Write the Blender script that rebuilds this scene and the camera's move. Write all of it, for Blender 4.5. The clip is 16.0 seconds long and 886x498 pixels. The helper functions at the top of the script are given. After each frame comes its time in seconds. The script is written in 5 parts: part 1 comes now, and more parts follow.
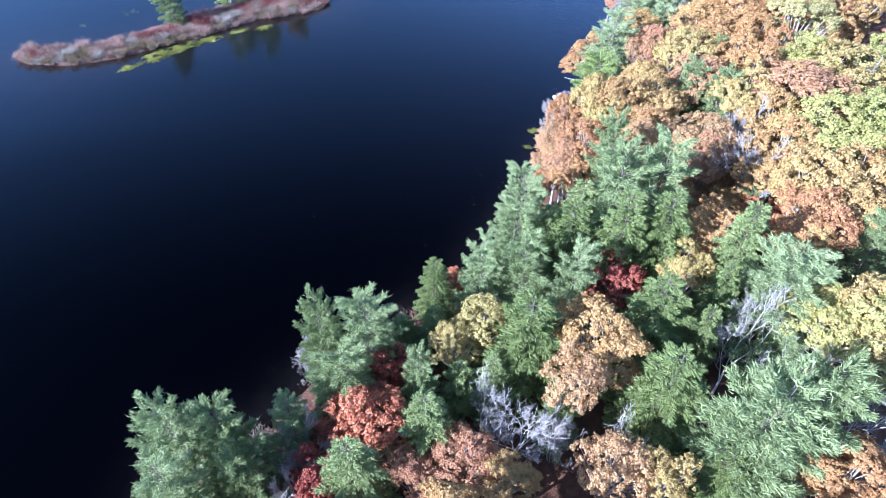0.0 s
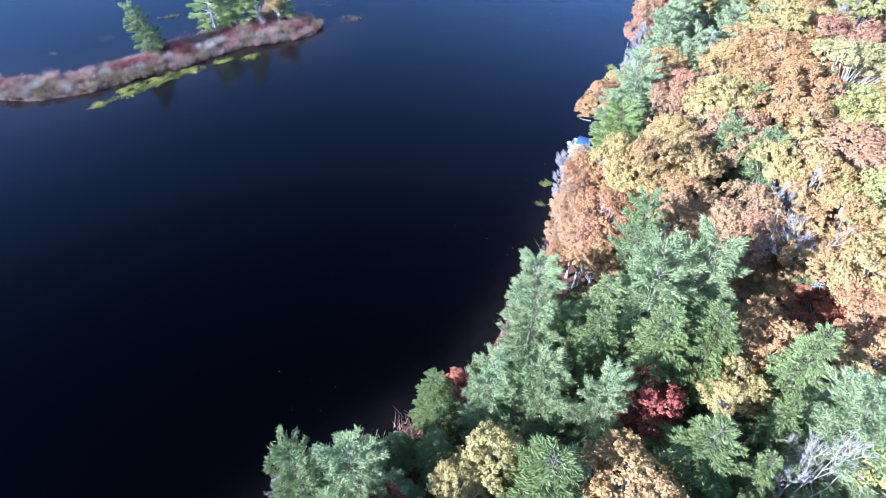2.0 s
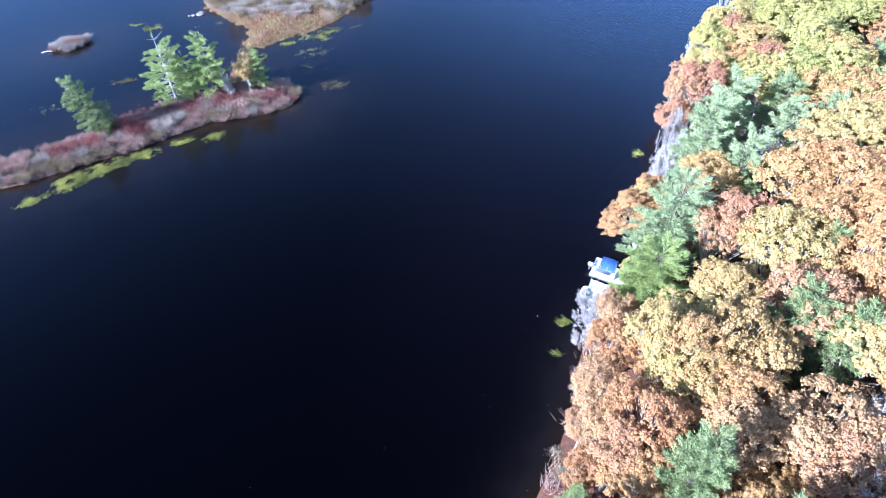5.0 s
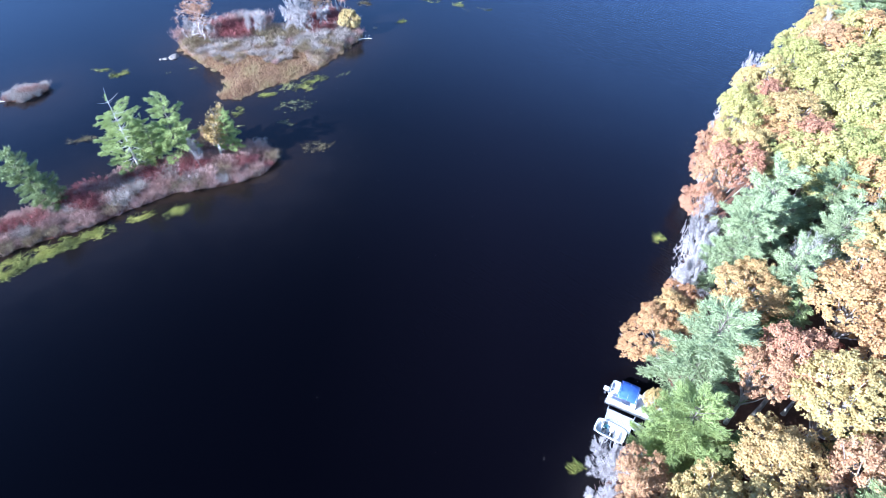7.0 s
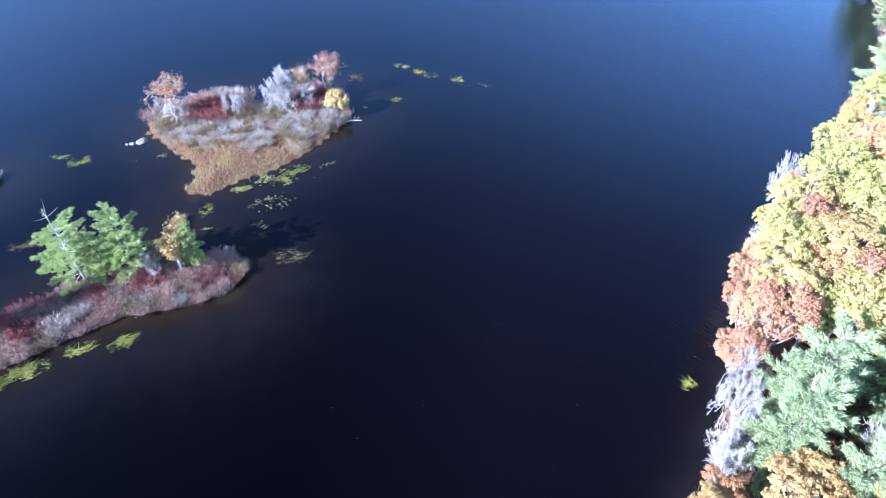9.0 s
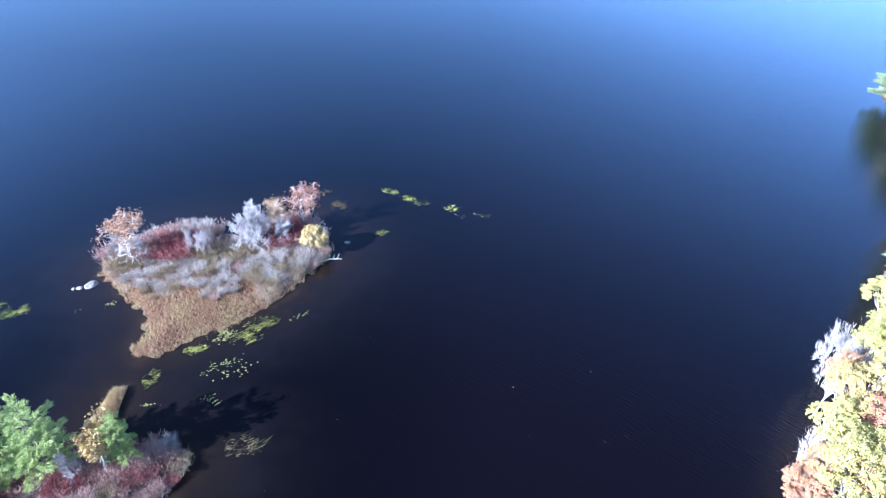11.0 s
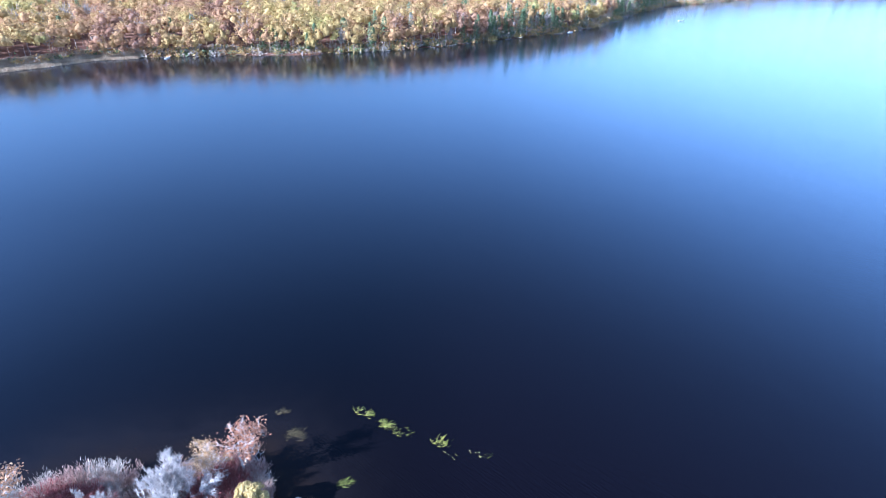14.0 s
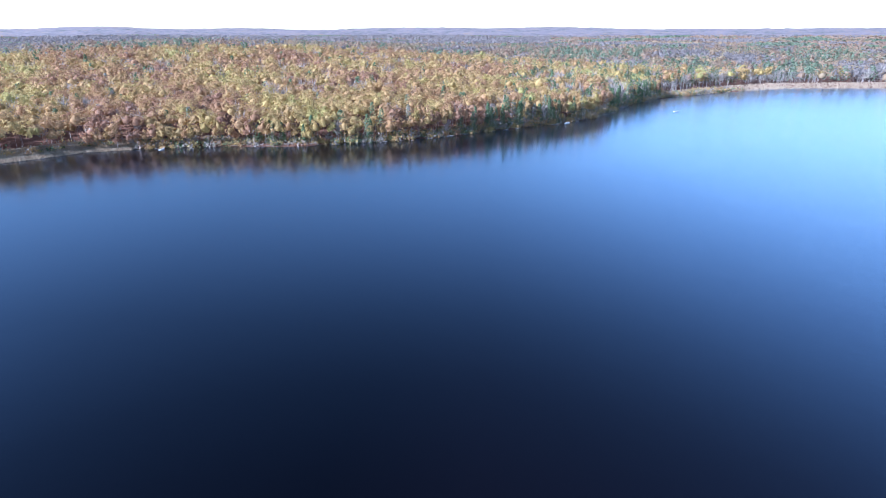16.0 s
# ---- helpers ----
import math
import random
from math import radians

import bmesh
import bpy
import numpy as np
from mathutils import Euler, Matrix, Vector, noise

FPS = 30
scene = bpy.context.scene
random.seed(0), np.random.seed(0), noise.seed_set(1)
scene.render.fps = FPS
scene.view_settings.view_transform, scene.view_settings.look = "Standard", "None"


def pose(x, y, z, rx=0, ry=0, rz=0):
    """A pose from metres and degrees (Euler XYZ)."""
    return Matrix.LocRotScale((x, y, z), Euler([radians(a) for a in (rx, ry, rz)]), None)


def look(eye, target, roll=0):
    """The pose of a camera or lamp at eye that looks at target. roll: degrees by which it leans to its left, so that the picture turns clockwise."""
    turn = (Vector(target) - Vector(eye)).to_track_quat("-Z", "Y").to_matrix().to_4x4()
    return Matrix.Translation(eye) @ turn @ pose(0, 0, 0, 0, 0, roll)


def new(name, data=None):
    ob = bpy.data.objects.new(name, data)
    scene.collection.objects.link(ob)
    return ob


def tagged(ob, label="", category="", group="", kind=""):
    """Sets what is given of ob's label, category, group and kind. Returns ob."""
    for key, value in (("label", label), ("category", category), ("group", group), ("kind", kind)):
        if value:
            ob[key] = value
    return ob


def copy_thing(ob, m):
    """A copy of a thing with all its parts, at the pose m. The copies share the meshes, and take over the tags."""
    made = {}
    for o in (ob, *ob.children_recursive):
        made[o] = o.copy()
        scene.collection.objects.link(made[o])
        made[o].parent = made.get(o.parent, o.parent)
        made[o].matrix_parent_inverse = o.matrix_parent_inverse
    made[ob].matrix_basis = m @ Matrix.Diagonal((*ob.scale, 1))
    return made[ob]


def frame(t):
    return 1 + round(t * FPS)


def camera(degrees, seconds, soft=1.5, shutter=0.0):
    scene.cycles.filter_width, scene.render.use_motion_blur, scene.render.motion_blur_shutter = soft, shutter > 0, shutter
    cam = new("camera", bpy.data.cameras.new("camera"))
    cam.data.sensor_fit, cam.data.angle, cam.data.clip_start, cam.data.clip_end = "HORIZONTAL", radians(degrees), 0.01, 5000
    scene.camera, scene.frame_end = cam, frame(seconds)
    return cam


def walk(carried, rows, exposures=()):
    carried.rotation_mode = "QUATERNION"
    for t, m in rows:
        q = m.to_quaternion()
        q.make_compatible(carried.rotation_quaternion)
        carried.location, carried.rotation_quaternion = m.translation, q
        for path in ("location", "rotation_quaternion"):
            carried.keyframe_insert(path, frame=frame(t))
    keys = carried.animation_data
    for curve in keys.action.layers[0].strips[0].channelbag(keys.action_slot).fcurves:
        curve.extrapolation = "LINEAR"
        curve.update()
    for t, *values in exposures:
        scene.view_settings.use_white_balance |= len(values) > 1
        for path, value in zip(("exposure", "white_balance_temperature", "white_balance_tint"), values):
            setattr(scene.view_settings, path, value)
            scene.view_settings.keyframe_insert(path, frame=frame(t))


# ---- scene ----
cam = camera(72.4, 16.0, soft=0.8)
PATH = [
    (0, (0.074, -0.039, 56.401), (0.065, 1.329, 54.942), -0.4),
    (0.5, (0.035, 3.294, 56.415), (0.024, 4.649, 54.945), -0.4),
    (1, (0.023, 6.742, 56.434), (0.011, 8.094, 54.96), -0.4),
    (1.5, (-0.003, 10.286, 56.424), (-0.016, 11.638, 54.95), -0.3),
    (2, (0.0, 13.923, 56.43), (-0.014, 15.274, 54.955), -0.3),
    (2.5, (0.055, 17.663, 56.42), (0.042, 19.014, 54.946), -0.4),
    (3, (0.126, 21.503, 56.438), (0.113, 22.854, 54.963), -0.3),
    (3.5, (0.229, 25.428, 56.499), (0.214, 26.778, 55.023), -0.3),
    (4, (0.394, 29.427, 56.617), (0.376, 30.773, 55.138), -0.3),
    (4.2, (0.484, 31.041, 56.646), (0.464, 32.386, 55.167), -0.4),
    (6.3, (1.281, 48.378, 56.805), (1.257, 49.725, 55.327), 0.3),
    (6.5, (1.386, 50.042, 56.807), (1.362, 51.39, 55.329), 0.3),
    (7, (1.645, 54.268, 56.837), (1.618, 55.614, 55.358), 0.2),
    (7.5, (1.872, 58.48, 56.878), (1.843, 59.829, 55.402), 0.3),
    (8, (2.089, 62.772, 56.917), (2.058, 64.132, 55.451), 0.2),
    (8.2, (2.205, 64.499, 56.94), (2.171, 65.866, 55.48), 0.2),
    (10.5, (3.709, 84.623, 57.642), (3.656, 86.148, 56.35), 0.2),
    (11, (4.025, 88.916, 57.731), (3.966, 90.48, 56.486), 0.2),
    (11.5, (4.348, 93.147, 57.826), (4.283, 94.75, 56.633), 0.1),
    (12, (4.63, 97.49, 57.973), (4.561, 99.13, 56.829), 0.0),
    (12.5, (4.931, 102.115, 58.22), (4.854, 103.786, 57.124), -0.0),
    (13, (5.434, 106.748, 58.428), (5.343, 108.449, 57.381), 0.0),
    (13.2, (5.603, 108.515, 58.453), (5.495, 110.225, 57.422), -0.1),
    (13.5, (5.799, 111.075, 58.477), (5.695, 112.809, 57.486), 0.1),
    (14, (6.031, 115.031, 58.526), (5.924, 116.796, 57.592), 0.1),
    (14.5, (6.263, 118.76, 58.37), (6.151, 120.555, 57.495), -0.0),
    (15, (6.364, 122.249, 57.865), (6.251, 124.073, 57.053), -0.0),
    (15.5, (6.429, 125.882, 57.795), (6.316, 127.733, 57.046), 0.0),
    (16, (6.577, 129.411, 58.077), (6.463, 131.286, 57.389), 0.0),
]
EXPOSURES = [(0.0, 1.56, 5000, 12), (4.0, 1.70, 5000, 12), (8.0, 1.85, 5000, 12), (11.0, 2.05, 5000, 12), (12.5, 2.12, 5000, 12), (14.0, 1.93, 5000, 12), (14.8, 1.78, 5000, 12), (16.0, 1.40, 5000, 12)]
walk(cam, [(t, look(eye, target, roll)) for t, eye, target, roll in PATH], EXPOSURES)

# ---- light ----
SUN_EL, SUN_AZ = 27.0, 29.0  # height of the sun; its shadows point this far from +x towards +y
sd = Vector((-math.cos(radians(SUN_AZ)) * math.cos(radians(SUN_EL)), -math.sin(radians(SUN_AZ)) * math.cos(radians(SUN_EL)), math.sin(radians(SUN_EL))))
sun = new("sun", bpy.data.lights.new("sun", "SUN"))
sun.data.energy, sun.data.angle, sun.data.color = 5.0, radians(0.55), (1.0, 0.965, 0.935)
sun.matrix_world = look(sd * 300, (0, 0, 0))
world = bpy.data.worlds.new("sky")
scene.world = world
world.use_nodes = True
wt = world.node_tree
sky = wt.nodes.new("ShaderNodeTexSky")
sky.sky_type, sky.sun_disc = "NISHITA", False
sky.sun_elevation, sky.sun_rotation = radians(SUN_EL), math.atan2(sd.x, sd.y)
sky.air_density, sky.dust_density, sky.ozone_density = 1.0, 0.25, 1.8
wt.nodes["Background"].inputs["Strength"].default_value = 0.092
wt.links.new(sky.outputs[0], wt.nodes["Background"].inputs["Color"])


# ---- materials ----
class Nodes:
    """A node material, with a short way to add nodes and links."""

    def __init__(self, name):
        self.mat = bpy.data.materials.new(name)
        self.mat.use_nodes = True
        self.t = self.mat.node_tree
        self.bsdf = self.t.nodes["Principled BSDF"]
        self.out = self.t.nodes["Material Output"]

    def add(self, kind, **inputs):
        n = self.t.nodes.new("ShaderNode" + kind)
        for k, v in inputs.items():
            key = k.replace("_", " ")
            if isinstance(v, bpy.types.NodeSocket):
                self.t.links.new(v, n.inputs[key])
            else:
                n.inputs[key].default_value = v
        return n

    def link(self, a, b):
        self.t.links.new(a, b)

    def ramp(self, fac, stops, smooth=False):
        n = self.t.nodes.new("ShaderNodeValToRGB")
        n.color_ramp.interpolation = "B_SPLINE" if smooth else "LINEAR"
        e = n.color_ramp.elements
        while len(e) < len(stops):
            e.new(0.5)
        for el, (p, c) in zip(e, stops):
            el.position, el.color = p, (*c, 1)
        self.link(fac, n.inputs[0])
        return n.outputs[0]

    def math(self, op, a, b=0.0):
        n = self.t.nodes.new("ShaderNodeMath")
        n.operation = op
        for i, v in enumerate((a, b)):
            if isinstance(v, bpy.types.NodeSocket):
                self.link(v, n.inputs[i])
            else:
                n.inputs[i].default_value = v
        return n.outputs[0]

    def mix(self, fac, a, b, blend="MIX"):
        n = self.t.nodes.new("ShaderNodeMix")
        n.data_type, n.blend_type = "RGBA", blend
        for i, v in ((0, fac), (6, a), (7, b)):
            if isinstance(v, bpy.types.NodeSocket):
                self.link(v, n.inputs[i])
            else:
                n.inputs[i].default_value = v if i == 0 else (*v, 1)
        return n.outputs[2]

    def noise(self, scale, detail=3.0, space="Object", stretch=None):
        co = self.add("TexCoord").outputs[space]
        if stretch:
            mp = self.add("Mapping", Vector=co, Scale=[1 / k for k in stretch[0]], Rotation=stretch[1])
            mp.vector_type = "TEXTURE"
            co = mp.outputs[0]
        return self.add("TexNoise", Vector=co, Scale=scale, Detail=detail).outputs["Fac"]

    def bump(self, height, strength, dist=0.1):
        b = self.add("Bump", Strength=strength, Distance=dist, Height=height)
        self.link(b.outputs[0], self.bsdf.inputs["Normal"])


def leaf_material(name, stops, passing=0.22, attribute=False, rough=0.75):
    """Leaves: the tree sets the hue, clumps and single leaves vary it; some light passes through."""
    n = Nodes(name)
    if attribute:
        base = n.add("Attribute")
        base.attribute_name = "hue"
        tree = base.outputs["Fac"]
    else:
        tree = n.add("ObjectInfo").outputs["Random"]
    leaf = n.add("NewGeometry").outputs["Random Per Island"]
    clump = n.noise(0.55 if not attribute else 0.12, 2.0)
    mixed = n.math("ADD", n.math("MULTIPLY", tree, 0.62 if not attribute else 0.86), n.math("ADD", n.math("MULTIPLY", leaf, 0.2 if not attribute else 0.04), n.math("MULTIPLY", clump, 0.36 if not attribute else 0.06)))
    if not attribute:
        mixed = n.math("ADD", mixed, n.math("MULTIPLY", n.math("SUBTRACT", n.noise(2.6, 1.0), 0.5), 0.3))
    col = n.ramp(mixed, stops)
    value = n.math("ADD", 0.74 if not attribute else 0.92, n.math("MULTIPLY", leaf, 0.32 if not attribute else 0.16))
    hsv = n.add("HueSaturation", Color=col, Value=value)
    n.link(hsv.outputs[0], n.bsdf.inputs["Base Color"])
    n.bsdf.inputs["Roughness"].default_value = rough
    n.bsdf.inputs["Specular IOR Level"].default_value = 0.25
    tr = n.add("BsdfTranslucent", Color=hsv.outputs[0])
    ms = n.add("MixShader", Fac=passing)
    n.link(n.bsdf.outputs[0], ms.inputs[1])
    n.link(tr.outputs[0], ms.inputs[2])
    n.link(ms.outputs[0], n.out.inputs["Surface"])
    return n.mat


def rough_material(name, a, b, scale, fine=0.0, rough=0.85, bump=0.3, stretch=None, metal=0.0):
    """A plain surface of two colours that run into one another, with fine grain and relief."""
    n = Nodes(name)
    big = n.noise(scale, 3.0, stretch=stretch)
    small = n.noise(fine or scale * 9, 4.0, stretch=stretch)
    f = n.math("ADD", n.math("MULTIPLY", big, 0.65), n.math("MULTIPLY", small, 0.35))
    n.link(n.ramp(f, [(0.32, a), (0.68, b)]), n.bsdf.inputs["Base Color"])
    n.bsdf.inputs["Roughness"].default_value = rough
    n.bsdf.inputs["Metallic"].default_value = metal
    n.bump(small, bump, 0.05)
    return n.mat


ORANGE = leaf_material("orange_oak_leaves", [(0.1, (0.43, 0.19, 0.105)), (0.4, (0.54, 0.30, 0.14)), (0.7, (0.57, 0.375, 0.16)), (0.95, (0.54, 0.435, 0.17))])
OCHRE = leaf_material("ochre_oak_leaves", [(0.1, (0.50, 0.29, 0.135)), (0.4, (0.57, 0.385, 0.165)), (0.65, (0.58, 0.43, 0.175)), (0.9, (0.53, 0.445, 0.175))])
RUSSET = leaf_material("russet_oak_leaves", [(0.1, (0.43, 0.19, 0.13)), (0.5, (0.54, 0.295, 0.17)), (0.9, (0.58, 0.375, 0.19))])
OLIVE = leaf_material("yellow_green_leaves", [(0.1, (0.36, 0.37, 0.12)), (0.5, (0.47, 0.45, 0.155)), (0.9, (0.54, 0.47, 0.17))])
SCARLET = leaf_material("red_maple_leaves", [(0.1, (0.28, 0.06, 0.06)), (0.5, (0.50, 0.16, 0.11)), (0.9, (0.60, 0.25, 0.14))])
PALE = leaf_material("pale_yellow_leaves", [(0.1, (0.52, 0.45, 0.19)), (0.9, (0.62, 0.55, 0.27))])
PINE = leaf_material("pine_needles", [(0.1, (0.22, 0.265, 0.11)), (0.5, (0.315, 0.375, 0.17)), (0.9, (0.39, 0.455, 0.23))], 0.2, rough=0.6)
SILVER_PINE = leaf_material("pale_pine_needles", [(0.1, (0.28, 0.345, 0.165)), (0.9, (0.40, 0.465, 0.25))], 0.15, rough=0.6)
HEMLOCK = leaf_material("hemlock_needles", [(0.1, (0.18, 0.225, 0.075)), (0.5, (0.27, 0.325, 0.12)), (0.9, (0.35, 0.41, 0.175))], 0.22, rough=0.6)
ISLAND_PINE = leaf_material("sunlit_pine_needles", [(0.1, (0.34, 0.425, 0.145)), (0.9, (0.48, 0.55, 0.22))], 0.4, rough=0.6)
TAN_GOLD = leaf_material("tan_gold_leaves", [(0.1, (0.50, 0.34, 0.14)), (0.5, (0.58, 0.43, 0.18)), (0.9, (0.61, 0.49, 0.23))])
BARK = rough_material("grey_brown_bark", (0.30, 0.26, 0.235), (0.56, 0.51, 0.47), 1.4, 12, stretch=((1, 1, 0.2), (0, 0, 0)))
PINE_BARK = rough_material("dark_pine_bark", (0.11, 0.09, 0.075), (0.24, 0.20, 0.17), 1.4, 12, stretch=((1, 1, 0.2), (0, 0, 0)))
PALE_BARK = rough_material("pale_bare_bark", (0.42, 0.38, 0.37), (0.68, 0.64, 0.62), 1.2, 10, stretch=((1, 1, 0.3), (0, 0, 0)))
TWIG_GREY = leaf_material("silver_grey_twigs", [(0.1, (0.34, 0.285, 0.25)), (0.9, (0.56, 0.50, 0.455))], 0.15)
TWIG_SILVER = leaf_material("bleached_twigs", [(0.1, (0.38, 0.35, 0.345)), (0.9, (0.58, 0.54, 0.535))], 0.1)
TWIG_PINK = leaf_material("lavender_pink_twigs", [(0.1, (0.32, 0.195, 0.165)), (0.9, (0.53, 0.365, 0.32))], 0.15)
TWIG_MAROON = leaf_material("maroon_shrub_leaves", [(0.1, (0.20, 0.055, 0.06)), (0.9, (0.38, 0.14, 0.135))], 0.2)
TWIG_OLIVE = leaf_material("olive_brown_shrub_leaves", [(0.1, (0.20, 0.155, 0.09)), (0.9, (0.37, 0.30, 0.18))], 0.15)
SEDGE = leaf_material("brown_sedge_blades", [(0.1, (0.35, 0.215, 0.13)), (0.5, (0.46, 0.315, 0.185)), (0.9, (0.45, 0.375, 0.19))], 0.25, attribute=True)
DROWNED = leaf_material("drowned_weed", [(0.1, (0.07, 0.055, 0.03)), (0.9, (0.19, 0.155, 0.075))], 0.1, attribute=True)
REED = leaf_material("straw_reed_blades", [(0.1, (0.36, 0.27, 0.19)), (0.9, (0.50, 0.41, 0.31))], 0.25, attribute=True)
WATERWEED = leaf_material("yellow_green_water_grass", [(0.1, (0.05, 0.06, 0.02)), (0.5, (0.24, 0.25, 0.055)), (0.9, (0.42, 0.40, 0.10))], 0.15, attribute=True)
PAD = leaf_material("lily_pads", [(0.1, (0.14, 0.14, 0.04)), (0.9, (0.30, 0.28, 0.11))], 0.05, attribute=True, rough=0.4)
SPECK = leaf_material("floating_leaf_litter", [(0.1, (0.30, 0.26, 0.2)), (0.9, (0.55, 0.52, 0.46))], 0.05, attribute=True)
FAR_LEAVES = leaf_material("far_forest_leaves", [(0.0, (0.085, 0.13, 0.07)), (0.13, (0.17, 0.225, 0.12)), (0.16, (0.30, 0.26, 0.24)), (0.27, (0.43, 0.38, 0.345)), (0.31, (0.35, 0.195, 0.135)), (0.45, (0.44, 0.27, 0.145)), (0.6, (0.48, 0.335, 0.15)), (0.76, (0.49, 0.39, 0.15)), (0.88, (0.42, 0.40, 0.16)), (0.97, (0.50, 0.46, 0.21))], 0.4, attribute=True)
FAR_STEMS = rough_material("far_pale_stems", (0.30, 0.27, 0.25), (0.55, 0.50, 0.48), 0.5, 4)
ROCK = rough_material("grey_rock", (0.13, 0.11, 0.095), (0.32, 0.28, 0.25), 1.5, 14, bump=0.6)
DRIFTWOOD = rough_material("bleached_driftwood", (0.40, 0.36, 0.33), (0.64, 0.60, 0.56), 2.0, 16, stretch=((1, 1, 0.2), (0, 0, 0)))
PLANK = rough_material("weathered_grey_planks", (0.34, 0.33, 0.33), (0.55, 0.54, 0.54), 1.3, 20, stretch=((0.4, 3, 1), (0, 0, 0)))
WHITE_HULL = rough_material("white_boat_paint", (0.66, 0.66, 0.67), (0.80, 0.80, 0.80), 1.0, 15, rough=0.35, bump=0.05)
ALUMINIUM = rough_material("dull_aluminium", (0.50, 0.51, 0.53), (0.66, 0.67, 0.68), 1.5, 20, rough=0.35, bump=0.05, metal=0.9)
BLUE_CLOTH = rough_material("blue_canopy_cloth", (0.07, 0.16, 0.55), (0.13, 0.26, 0.70), 1.2, 25, rough=0.8, bump=0.15)
DARK_VINYL = rough_material("dark_seat_vinyl", (0.03, 0.032, 0.036), (0.075, 0.08, 0.085), 3.0, 30, rough=0.55, bump=0.1)
GREY_VINYL = rough_material("pale_grey_seat_vinyl", (0.5, 0.5, 0.51), (0.66, 0.66, 0.67), 3.0, 30, rough=0.5, bump=0.1)
TEAL_PLASTIC = rough_material("teal_plastic", (0.10, 0.26, 0.28), (0.15, 0.36, 0.36), 3.0, 30, rough=0.5, bump=0.1)


def litter_material():
    """The forest floor: red-brown leaf litter; peat and dead sedge at the water."""
    n = Nodes("leaf_litter_ground")
    a, b, c = n.noise(0.05, 4.0), n.noise(1.6, 5.0), n.noise(9.0, 4.0)
    f = n.math("ADD", n.math("MULTIPLY", a, 0.45), n.math("ADD", n.math("MULTIPLY", b, 0.35), n.math("MULTIPLY", c, 0.25)))
    n.link(n.ramp(f, [(0.3, (0.06, 0.03, 0.022)), (0.5, (0.14, 0.06, 0.038)), (0.64, (0.20, 0.095, 0.055)), (0.8, (0.27, 0.17, 0.11))]), n.bsdf.inputs["Base Color"])
    n.bsdf.inputs["Roughness"].default_value = 0.95
    n.bump(n.math("ADD", b, c), 0.6, 0.25)
    return n.mat


